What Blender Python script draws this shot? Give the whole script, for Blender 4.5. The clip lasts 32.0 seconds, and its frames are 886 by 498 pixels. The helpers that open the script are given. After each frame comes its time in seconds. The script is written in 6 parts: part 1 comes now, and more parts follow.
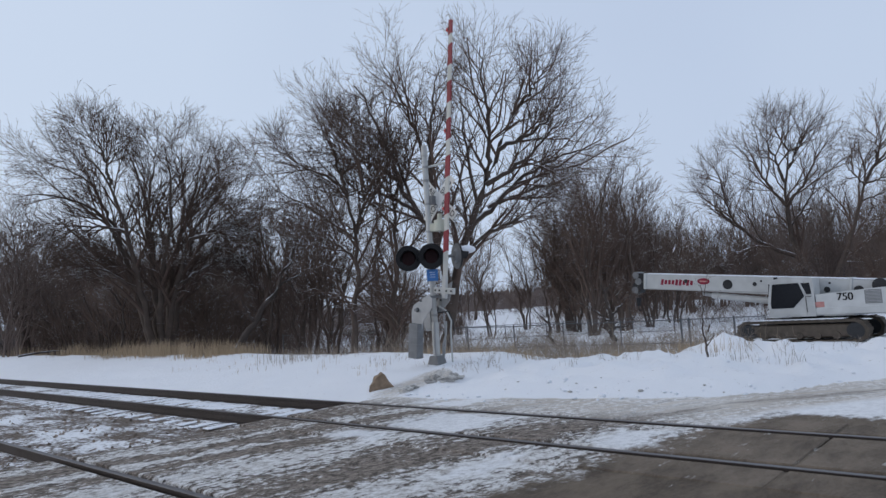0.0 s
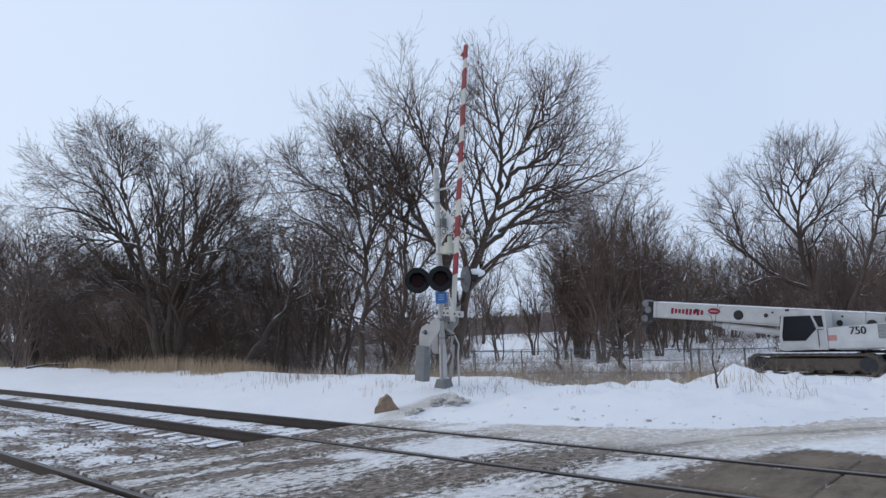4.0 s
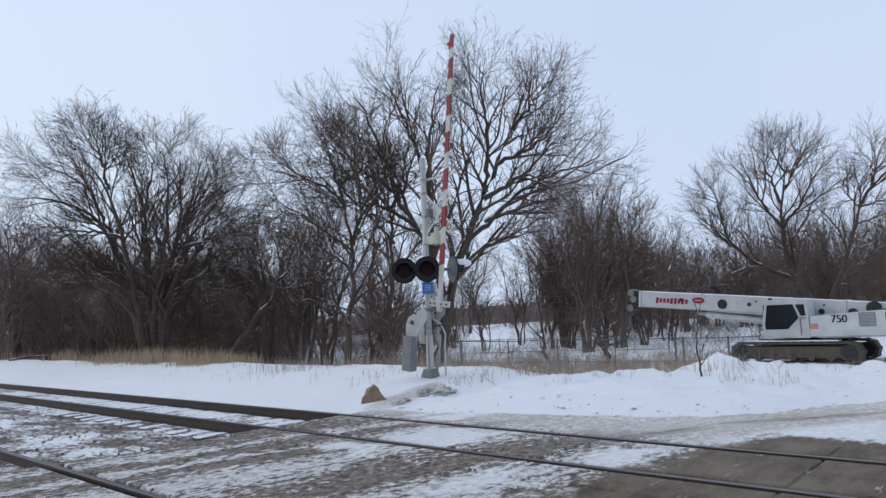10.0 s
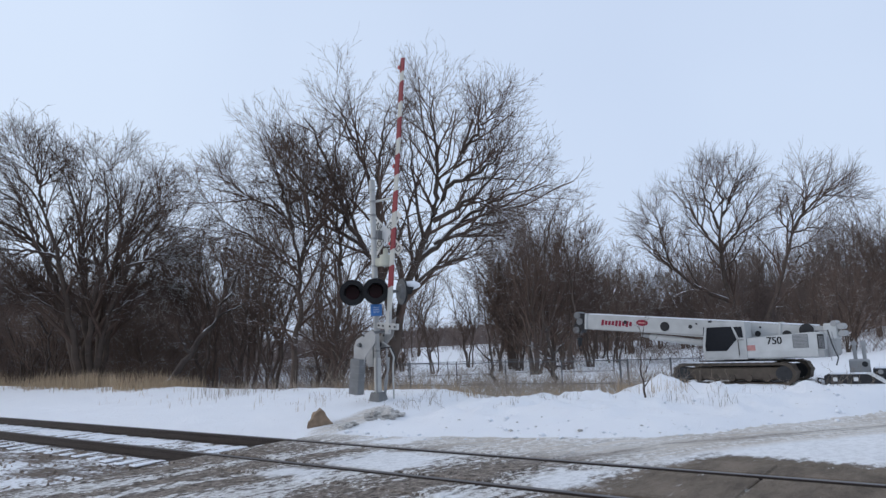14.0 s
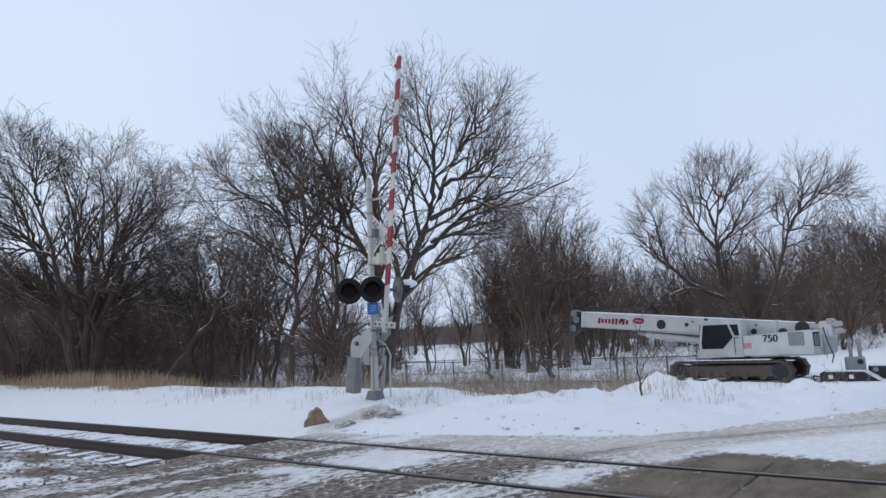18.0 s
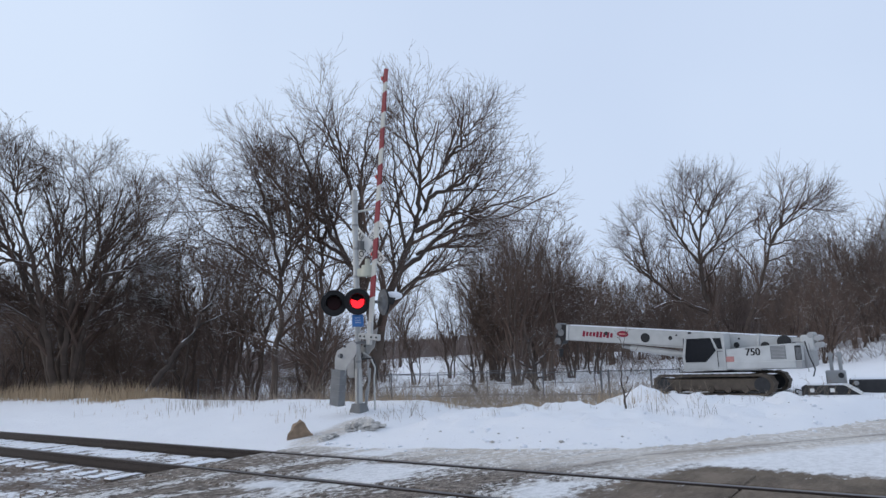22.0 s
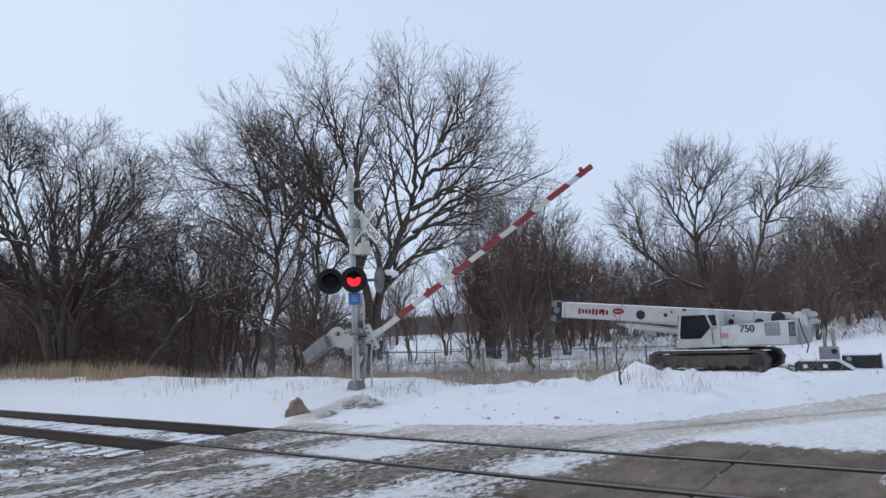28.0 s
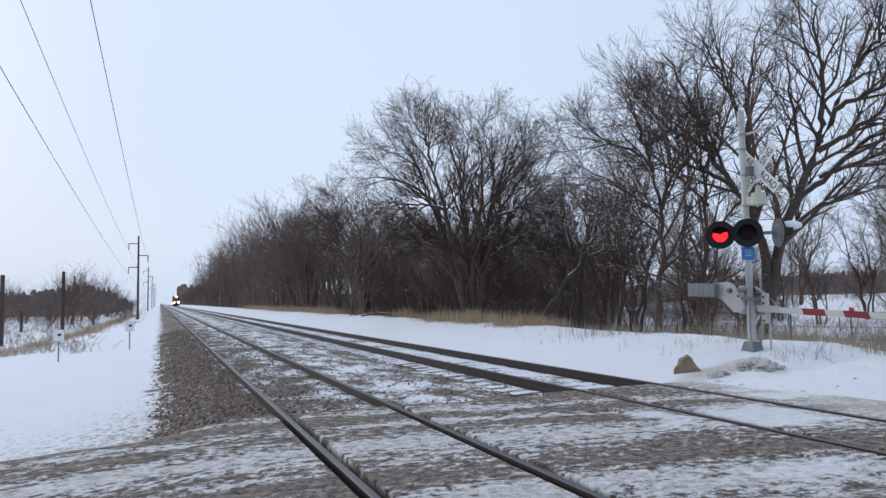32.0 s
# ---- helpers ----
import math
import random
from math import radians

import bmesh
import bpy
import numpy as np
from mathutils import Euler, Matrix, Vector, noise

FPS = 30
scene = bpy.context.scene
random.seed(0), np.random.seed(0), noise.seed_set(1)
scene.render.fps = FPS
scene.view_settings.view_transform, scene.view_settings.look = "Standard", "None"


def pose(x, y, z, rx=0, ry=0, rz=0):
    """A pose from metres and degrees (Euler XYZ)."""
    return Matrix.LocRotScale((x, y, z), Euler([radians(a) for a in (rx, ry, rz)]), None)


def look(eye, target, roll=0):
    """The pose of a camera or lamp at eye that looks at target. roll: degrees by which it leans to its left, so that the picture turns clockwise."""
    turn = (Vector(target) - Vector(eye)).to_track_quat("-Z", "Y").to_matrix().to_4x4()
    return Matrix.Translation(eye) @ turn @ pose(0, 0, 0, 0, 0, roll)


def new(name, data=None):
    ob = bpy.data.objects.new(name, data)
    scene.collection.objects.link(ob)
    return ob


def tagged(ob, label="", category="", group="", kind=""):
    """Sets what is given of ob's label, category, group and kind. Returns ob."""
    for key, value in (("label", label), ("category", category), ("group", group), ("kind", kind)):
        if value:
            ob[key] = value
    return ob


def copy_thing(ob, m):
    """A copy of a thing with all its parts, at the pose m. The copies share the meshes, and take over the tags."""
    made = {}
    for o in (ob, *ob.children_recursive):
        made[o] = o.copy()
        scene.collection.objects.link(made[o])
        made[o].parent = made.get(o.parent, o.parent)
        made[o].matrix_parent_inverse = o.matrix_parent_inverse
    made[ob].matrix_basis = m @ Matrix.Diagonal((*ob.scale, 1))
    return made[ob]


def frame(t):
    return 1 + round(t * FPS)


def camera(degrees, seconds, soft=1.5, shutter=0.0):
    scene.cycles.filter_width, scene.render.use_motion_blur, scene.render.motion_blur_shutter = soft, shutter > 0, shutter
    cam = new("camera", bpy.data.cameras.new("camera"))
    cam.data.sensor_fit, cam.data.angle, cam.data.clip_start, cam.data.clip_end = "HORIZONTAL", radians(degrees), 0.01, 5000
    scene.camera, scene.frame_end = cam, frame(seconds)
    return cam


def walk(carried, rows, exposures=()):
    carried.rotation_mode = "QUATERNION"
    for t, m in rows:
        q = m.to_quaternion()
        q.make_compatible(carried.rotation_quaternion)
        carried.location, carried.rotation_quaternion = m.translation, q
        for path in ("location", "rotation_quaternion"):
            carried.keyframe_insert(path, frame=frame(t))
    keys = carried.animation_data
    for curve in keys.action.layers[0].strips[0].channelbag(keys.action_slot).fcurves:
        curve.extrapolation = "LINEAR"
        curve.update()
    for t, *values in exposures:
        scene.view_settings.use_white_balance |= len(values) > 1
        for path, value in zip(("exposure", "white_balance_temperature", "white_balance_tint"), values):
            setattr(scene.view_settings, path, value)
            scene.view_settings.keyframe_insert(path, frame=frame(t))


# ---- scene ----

# ---- camera: stands on the west side of the crossing and turns ----
EYE = (0.0, 0.0, 1.483)
cam = camera(66.6, 32.0, soft=1.45)
PATH = [
    (0.0, -47.87, 5.13, 3.70),
    (0.5, -48.84, 6.81, 3.01),
    (1.0, -46.25, 8.10, 2.18),
    (1.5, -45.61, 9.01, 1.66),
    (2.0, -46.83, 8.35, 1.93),
    (2.5, -47.42, 7.55, 1.77),
    (3.0, -47.29, 7.47, 1.92),
    (3.5, -47.30, 7.22, 2.17),
    (5.5, -47.01, 6.94, 1.95),
    (6.0, -47.23, 6.85, 1.98),
    (6.5, -47.51, 6.77, 2.19),
    (7.0, -47.79, 6.72, 2.18),
    (7.5, -47.94, 6.68, 2.21),
    (8.0, -48.05, 6.63, 2.12),
    (8.5, -48.06, 6.59, 2.10),
    (9.0, -48.09, 6.48, 2.12),
    (9.5, -48.19, 6.34, 2.25),
    (10.0, -48.33, 6.22, 2.40),
    (10.5, -48.57, 6.12, 2.45),
    (11.0, -49.74, 6.17, 2.53),
    (11.5, -51.43, 6.72, 2.41),
    (12.0, -52.27, 7.28, 2.37),
    (12.5, -52.37, 7.65, 2.34),
    (13.0, -52.45, 7.87, 2.33),
    (13.5, -52.57, 7.93, 2.40),
    (14.0, -52.67, 7.91, 2.50),
    (14.5, -52.73, 7.85, 2.49),
    (16.5, -52.71, 7.77, 2.40),
    (17.0, -52.76, 7.73, 2.52),
    (17.5, -52.84, 7.69, 2.58),
    (18.0, -52.94, 7.76, 2.60),
    (18.5, -53.21, 8.05, 2.62),
    (19.0, -53.44, 8.32, 2.49),
    (19.5, -53.73, 8.50, 2.47),
    (20.0, -53.94, 8.63, 2.48),
    (20.5, -54.04, 8.68, 2.50),
    (21.0, -54.12, 8.73, 2.58),
    (21.5, -54.17, 8.77, 2.55),
    (22.0, -54.21, 8.75, 2.43),
    (22.5, -54.22, 8.70, 2.40),
    (23.0, -54.25, 8.65, 2.36),
    (23.5, -54.34, 8.55, 2.52),
    (24.0, -54.54, 8.50, 2.72),
    (24.5, -54.58, 8.58, 3.08),
    (25.0, -54.48, 8.46, 3.07),
    (25.5, -54.37, 8.19, 2.97),
    (27.5, -54.41, 7.13, 2.60),
    (28.0, -54.51, 6.87, 2.61),
    (28.5, -54.58, 6.68, 2.43),
    (29.0, -54.65, 6.45, 2.21),
    (29.5, -54.76, 6.26, 2.13),
    (30.0, -54.83, 6.23, 2.19),
    (30.5, -54.89, 6.16, 2.33),
    (31.0, -53.96, 6.02, 2.16),
    (31.1, -52.52, 6.00, 1.95),
    (31.3, -47.51, 5.83, 1.55),
    (31.5, -37.28, 5.08, 1.10),
    (31.7, -28.92, 4.68, 1.10),
    (32.0, -22.70, 4.13, 1.11),
]
walk(cam, [(t, pose(*EYE, 90 + pitch, roll, yaw)) for t, yaw, pitch, roll in PATH],
     exposures=[(0, -0.22), (1.0, -0.1), (2.5, 0.0), (31.0, 0.0), (31.6, 0.02), (32, 0.0)])

# ---- world: even winter overcast, a wide weak sun behind the cloud ----
world = bpy.data.worlds.new("overcast_sky")
scene.world = world
world.use_nodes = True
wn = world.node_tree
wn.nodes.clear()
sky = wn.nodes.new("ShaderNodeTexSky")
sky.sky_type, sky.sun_disc = "NISHITA", False
sky.sun_elevation, sky.sun_rotation = radians(24), radians(-35)
sky.dust_density, sky.air_density = 4.0, 1.2
bg_sky = wn.nodes.new("ShaderNodeBackground")
bg_sky.inputs["Strength"].default_value = 0.012
bg_cloud = wn.nodes.new("ShaderNodeBackground")
tc = wn.nodes.new("ShaderNodeTexCoord")
cn = wn.nodes.new("ShaderNodeTexNoise")
cn.inputs["Scale"].default_value, cn.inputs["Detail"].default_value = 1.3, 3
ramp = wn.nodes.new("ShaderNodeValToRGB")
ramp.color_ramp.elements[0].position, ramp.color_ramp.elements[1].position = 0.3, 0.7
ramp.color_ramp.elements[0].color = (0.56, 0.665, 0.86, 1)
ramp.color_ramp.elements[1].color = (0.635, 0.745, 0.925, 1)
addw = wn.nodes.new("ShaderNodeAddShader")
outw = wn.nodes.new("ShaderNodeOutputWorld")
wn.links.new(sky.outputs[0], bg_sky.inputs["Color"])
wn.links.new(tc.outputs["Generated"], cn.inputs["Vector"])
sepw = wn.nodes.new("ShaderNodeSeparateXYZ")
side_w = wn.nodes.new("ShaderNodeMath")                        # cloud thinnest towards the north-north-east
side_w.operation, side_w.inputs[1].default_value, side_w.inputs[2].default_value = "MULTIPLY_ADD", -0.44, 0.12
off_w, abs_w = wn.nodes.new("ShaderNodeMath"), wn.nodes.new("ShaderNodeMath")
off_w.operation, off_w.inputs[1].default_value, abs_w.operation = "SUBTRACT", 0.35, "ABSOLUTE"
sumw = wn.nodes.new("ShaderNodeMath")
sumw.operation = "ADD"
wn.links.new(tc.outputs["Generated"], sepw.inputs[0])
wn.links.new(sepw.outputs["X"], off_w.inputs[0])
wn.links.new(off_w.outputs[0], abs_w.inputs[0])
wn.links.new(abs_w.outputs[0], side_w.inputs[0])
wn.links.new(side_w.outputs[0], sumw.inputs[0])
wn.links.new(cn.outputs["Fac"], sumw.inputs[1])
wn.links.new(sumw.outputs[0], ramp.inputs["Fac"])
wn.links.new(ramp.outputs["Color"], bg_cloud.inputs["Color"])
wn.links.new(bg_sky.outputs[0], addw.inputs[0])
wn.links.new(bg_cloud.outputs[0], addw.inputs[1])
wn.links.new(addw.outputs[0], outw.inputs["Surface"])
sun = new("sun", bpy.data.lights.new("sun", "SUN"))
sun.data.energy, sun.data.angle, sun.data.color = 0.70, radians(40), (1.0, 0.95, 0.88)
sun.matrix_world = look((-20, 28, 16), (0, 0, 0))


# ---- materials ----
def material(name, color, rough=0.7, metal=0.0, vary=0.25, scale=6.0, bump=0.15, bump_scale=40.0, emit=None, snow=0.0, spec=0.3):
    """Noise-mottled surface at two scales; snow: share of snow lying on what faces up."""
    m = bpy.data.materials.new(name)
    m.use_nodes = True
    nt = m.node_tree
    b = nt.nodes["Principled BSDF"]
    b.inputs["Roughness"].default_value, b.inputs["Metallic"].default_value = rough, metal
    b.inputs["Specular IOR Level"].default_value = spec
    geo = nt.nodes.new("ShaderNodeNewGeometry")
    info = nt.nodes.new("ShaderNodeObjectInfo")
    coord = nt.nodes.new("ShaderNodeTexCoord")
    n1 = nt.nodes.new("ShaderNodeTexNoise")
    n1.inputs["Scale"].default_value, n1.inputs["Detail"].default_value = scale, 6
    n2 = nt.nodes.new("ShaderNodeTexNoise")
    n2.inputs["Scale"].default_value, n2.inputs["Detail"].default_value = bump_scale, 4
    nt.links.new(coord.outputs["Object"], n1.inputs["Vector"])
    nt.links.new(coord.outputs["Object"], n2.inputs["Vector"])
    mix = nt.nodes.new("ShaderNodeMix")
    mix.data_type = "RGBA"
    mix.inputs["A"].default_value = (*[c * (1 - vary) for c in color], 1)
    mix.inputs["B"].default_value = (*[min(0.95, c * (1 + vary)) for c in color], 1)
    avg = nt.nodes.new("ShaderNodeMath")
    avg.operation = "MULTIPLY_ADD"
    avg.inputs[1].default_value = 0.35
    nt.links.new(info.outputs["Random"], avg.inputs[0])
    sub = nt.nodes.new("ShaderNodeMath")
    sub.operation = "SUBTRACT"
    sub.inputs[1].default_value = 0.17
    nt.links.new(n1.outputs["Fac"], sub.inputs[0])
    nt.links.new(sub.outputs[0], avg.inputs[2])
    nt.links.new(avg.outputs[0], mix.inputs["Factor"])
    col = mix.outputs["Result"]
    if snow:
        sep = nt.nodes.new("ShaderNodeSeparateXYZ")
        nt.links.new(geo.outputs["Normal"], sep.inputs[0])
        n3 = nt.nodes.new("ShaderNodeTexNoise")
        n3.inputs["Scale"].default_value = 1.7
        nt.links.new(coord.outputs["Object"], n3.inputs["Vector"])
        mul = nt.nodes.new("ShaderNodeMath")
        mul.operation = "MULTIPLY"
        nt.links.new(sep.outputs["Z"], mul.inputs[0])
        nt.links.new(n3.outputs["Fac"], mul.inputs[1])
        step = nt.nodes.new("ShaderNodeMapRange")
        step.inputs["From Min"].default_value = 0.62 - 0.3 * snow
        step.inputs["From Max"].default_value = 0.70 - 0.3 * snow
        nt.links.new(mul.outputs[0], step.inputs["Value"])
        mx = nt.nodes.new("ShaderNodeMix")
        mx.data_type = "RGBA"
        mx.inputs["B"].default_value = (0.8, 0.82, 0.86, 1)
        nt.links.new(step.outputs[0], mx.inputs["Factor"])
        nt.links.new(col, mx.inputs["A"])
        col = mx.outputs["Result"]
    nt.links.new(col, b.inputs["Base Color"])
    if bump:
        bp = nt.nodes.new("ShaderNodeBump")
        bp.inputs["Strength"].default_value, bp.inputs["Distance"].default_value = bump, 0.02
        nt.links.new(n2.outputs["Fac"], bp.inputs["Height"])
        nt.links.new(bp.outputs["Normal"], b.inputs["Normal"])
    if emit:
        b.inputs["Emission Color"].default_value = (*emit[:3], 1)
        b.inputs["Emission Strength"].default_value = emit[3]
    return m


class Graph:
    """Short-hand for node chains."""
    def __init__(self, m):
        m.use_nodes = True
        self.nt = m.node_tree
        self.bsdf = self.nt.nodes["Principled BSDF"]

    def plug(self, sock, v):
        if isinstance(v, (int, float)):
            sock.default_value = v
        elif isinstance(v, tuple):
            sock.default_value = (*v, 1)
        else:
            self.nt.links.new(v, sock)

    def math(self, op, a, b=0.0, c=0.0, clamp=False):
        n = self.nt.nodes.new("ShaderNodeMath")
        n.operation, n.use_clamp = op, clamp
        for i, v in enumerate((a, b, c)):
            self.plug(n.inputs[i], v)
        return n.outputs[0]

    def step(self, v, lo, hi):
        n = self.nt.nodes.new("ShaderNodeMapRange")
        n.interpolation_type = "SMOOTHSTEP"
        self.plug(n.inputs["Value"], v)
        n.inputs["From Min"].default_value, n.inputs["From Max"].default_value = lo, hi
        return n.outputs[0]

    def mix(self, f, a, b):
        n = self.nt.nodes.new("ShaderNodeMix")
        n.data_type = "RGBA"
        self.plug(n.inputs["Factor"], f)
        self.plug(n.inputs["A"], a)
        self.plug(n.inputs["B"], b)
        return n.outputs["Result"]

    def noise(self, scale, detail=5, stretch=(1, 1, 1), turn=0.0, rough=0.55):
        if not hasattr(self, "pos"):
            self.pos = self.nt.nodes.new("ShaderNodeNewGeometry").outputs["Position"]
        mp = self.nt.nodes.new("ShaderNodeMapping")
        mp.inputs["Scale"].default_value = stretch
        mp.inputs["Rotation"].default_value = (0, 0, radians(turn))
        self.nt.links.new(self.pos, mp.inputs["Vector"])
        n = self.nt.nodes.new("ShaderNodeTexNoise")
        n.inputs["Scale"].default_value, n.inputs["Detail"].default_value, n.inputs["Roughness"].default_value = scale, detail, rough
        self.nt.links.new(mp.outputs[0], n.inputs["Vector"])
        return n.outputs["Fac"]

    def lane_noise(self, x, lane, sx, sv, detail=5, rough=0.55):
        c = self.nt.nodes.new("ShaderNodeCombineXYZ")
        self.plug(c.inputs[0], self.math("MULTIPLY", x, sx))
        self.plug(c.inputs[1], self.math("MULTIPLY", lane, sv))
        n = self.nt.nodes.new("ShaderNodeTexNoise")
        n.inputs["Scale"].default_value, n.inputs["Detail"].default_value, n.inputs["Roughness"].default_value = 1.0, detail, rough
        self.nt.links.new(c.outputs[0], n.inputs["Vector"])
        return n.outputs["Fac"]

    def ramp(self, v, stops, start, span):
        """Grey values at places along a span."""
        n = self.nt.nodes.new("ShaderNodeValToRGB")
        el = n.color_ramp.elements
        while len(el) < len(stops):
            el.new(0.5)
        for e, (p, c) in zip(el, stops):
            e.position = (p - start) / span
            e.color = (c, c, c, 1)
        self.plug(n.inputs["Fac"], v)
        return n.outputs["Color"]

    def xyz(self):
        self.noise(1.0)
        s = self.nt.nodes.new("ShaderNodeSeparateXYZ")
        self.nt.links.new(self.pos, s.inputs[0])
        return s.outputs

    def attr(self, name):
        n = self.nt.nodes.new("ShaderNodeAttribute")
        n.attribute_name = name
        return n.outputs["Fac"]


def ground_colors(g, bare_a, bare_b):
    """Driven-over snow: slush, packed snow and bare patches in streaks along the wheel tracks, which swing south beyond the rails."""
    x, y, z = g.xyz()
    xe = g.math("MAXIMUM", x, 0.0)
    lane = g.math("ADD", y, g.math("MULTIPLY", g.math("MULTIPLY", xe, xe), 0.023))
    lane = g.math("ADD", lane, g.math("MULTIPLY", g.math("MAXIMUM", g.math("SUBTRACT", x, 9.4), 0.0), 0.35))
    rut = g.lane_noise(x, lane, 0.10, 1.6, 4)
    rut2 = g.lane_noise(x, lane, 0.8, 9.0, 6, 0.65)
    fine = g.noise(22.0, 8, (0.7, 1.5, 1), 8, 0.8)
    big = g.noise(0.45, 4)
    mid = g.noise(1.6, 6, (0.8, 1.2, 1), 8, 0.65)
    patch = g.noise(3.0, 9, (0.7, 1.4, 1), 8, 0.72)
    grit = g.noise(9.0, 9, (0.9, 1.15, 1), 8, 0.8)
    tone = g.step(g.math("ADD", g.math("MULTIPLY", fine, 0.4), g.math("MULTIPLY", grit, 0.6)), 0.42, 0.57)
    slush = g.mix(tone, (0.050, 0.039, 0.031), (0.33, 0.275, 0.23))
    packed = g.mix(tone, (0.42, 0.385, 0.35), (0.82, 0.81, 0.80))
    clean = g.mix(g.step(grit, 0.35, 0.6), (0.74, 0.74, 0.745), (0.90, 0.90, 0.91))
    # bands worn by wheels, across the road
    wob = g.math("ADD", lane, g.math("MULTIPLY", g.math("SUBTRACT", mid, 0.5), 0.55))
    band = g.ramp(g.math("MULTIPLY", g.math("SUBTRACT", wob, 3.0), 1 / 9.0),
                  [(3.0, 0.42), (4.2, 0.45), (4.6, 0.80), (5.05, 0.50), (5.6, 0.22), (6.2, 0.50), (6.85, 0.82), (7.25, 0.55), (7.6, 0.30), (7.95, 0.62), (8.35, 0.15), (8.75, 0.62), (9.3, 0.30), (12.0, 0.30)], 3.0, 9.0)
    white = g.math("ADD", g.math("MULTIPLY", rut, 0.55), g.math("MULTIPLY", rut2, 0.45))
    white = g.math("ADD", white, g.math("ADD", g.math("MULTIPLY", patch, 0.6), g.math("MULTIPLY", grit, 1.15)))
    white = g.math("ADD", white, g.math("MULTIPLY", g.math("SUBTRACT", band, 0.5), 0.46))
    white = g.math("ADD", white, g.math("MULTIPLY", g.math("SUBTRACT", big, 0.5), 0.35))
    east = g.step(x, 7.0, 8.6)
    worn = g.mix(g.step(white, 1.36, 1.45), slush, packed)
    # tan driven snow on the bend
    tan = g.mix(g.step(big, 0.35, 0.7), (0.60, 0.53, 0.455), (0.78, 0.735, 0.675))
    tan = g.mix(g.step(g.math("ADD", rut2, g.math("MULTIPLY", grit, 0.5)), 0.66, 0.84), tan, packed)
    track = g.math("ABSOLUTE", g.math("SUBTRACT", wob, 5.35))
    track = g.math("MULTIPLY", g.step(g.math("MULTIPLY", track, -1.0), -0.30, -0.05), g.step(g.math("ADD", grit, rut2), 0.85, 1.1))
    tan = g.mix(g.math("MULTIPLY", track, 0.8), tan, slush)
    worn = g.mix(g.math("MULTIPLY", east, 0.85), worn, tan)
    # clean patches left by the plough
    spots = [(6.15, 7.40, 5.45, 6.85), (6.1, 7.2, 3.15, 3.85), (5.35, 6.0, 6.2, 7.1), (7.8, 8.9, 6.9, 7.5), (7.75, 8.7, 7.75, 8.05), (4.5, 5.6, 4.0, 4.35)]
    for x0, x1, y0, y1 in spots:
        u = g.math("ADD", x, g.math("MULTIPLY", g.math("SUBTRACT", mid, 0.5), 1.1))
        v = g.math("ADD", y, g.math("MULTIPLY", g.math("SUBTRACT", patch, 0.5), 1.5))
        inside = g.math("MULTIPLY", g.math("MULTIPLY", g.step(u, x0 - 0.1, x0 + 0.15), g.step(g.math("MULTIPLY", u, -1.0), -x1 - 0.1, -x1 + 0.15)),
                        g.math("MULTIPLY", g.step(v, y0 - 0.1, y0 + 0.15), g.step(g.math("MULTIPLY", v, -1.0), -y1 - 0.1, -y1 + 0.15)))
        worn = g.mix(g.math("MULTIPLY", inside, 0.9), worn, clean)
    # windrow of clean snow inside the bend
    wind = g.math("MULTIPLY", g.step(g.math("MULTIPLY", g.math("ADD", wob, g.math("MULTIPLY", g.math("SUBTRACT", grit, 0.5), 0.5)), -1.0), -4.75, -4.3), g.step(x, 7.5, 8.4))
    worn = g.mix(wind, worn, clean)
    # swept bare surface to the south
    bare = g.mix(g.step(g.math("ADD", g.math("MULTIPLY", g.noise(1.7, 8, (0.6, 1.4, 1), 10, 0.7), 0.7), g.math("MULTIPLY", fine, 0.3)), 0.36, 0.62), bare_a, bare_b)
    bare = g.mix(g.step(g.noise(1.0, 6, (1.2, 5, 1), 6, 0.7), 0.63, 0.71), bare, packed)
    line = g.math("MULTIPLY_ADD", x, 0.22, y)
    line = g.math("ADD", line, g.math("MULTIPLY", g.math("SUBTRACT", mid, 0.5), 1.0))
    line = g.math("ADD", line, g.math("MULTIPLY", g.math("SUBTRACT", grit, 0.5), 1.1))
    south = g.math("SUBTRACT", 1.0, g.step(line, 4.35, 4.75))
    rim = g.math("ADD", x, g.math("ADD", g.math("MULTIPLY", g.math("SUBTRACT", patch, 0.5), 1.3), g.math("MULTIPLY", g.math("SUBTRACT", grit, 0.5), 0.5)))
    south = g.math("MULTIPLY", south, g.math("SUBTRACT", 1.0, g.step(rim, 8.65, 8.95)))
    return g.mix(south, worn, bare), fine, rut2


M_GROUND = bpy.data.materials.new("snowy_ground")
g = Graph(M_GROUND)
worn, fine, rut2 = ground_colors(g, (0.08, 0.06, 0.043), (0.20, 0.156, 0.115))
snow = g.mix(g.noise(0.8, 6), (0.84, 0.85, 0.88), (0.91, 0.915, 0.93))
near_road = g.math("MULTIPLY", g.attr("verge"), 0.13)
snow = g.mix(g.step(g.math("ADD", g.noise(9.0, 9, rough=0.8), near_road), 0.60, 0.70), snow, (0.36, 0.31, 0.26))
snow = g.mix(g.step(g.math("ADD", g.noise(5.5, 8, rough=0.75), g.math("MULTIPLY", g.attr("litter"), 0.10)), 0.76, 0.82), snow, (0.33, 0.28, 0.22))
gravel = g.mix(g.step(g.noise(16.0, 4, rough=0.8), 0.3, 0.7), (0.045, 0.034, 0.027), (0.25, 0.195, 0.155))
cover = g.math("ADD", g.math("MULTIPLY", g.noise(1.6, 6, (1, 0.5, 1), 0, 0.65), 0.6), g.math("MULTIPLY", g.noise(14, 4), 0.4))
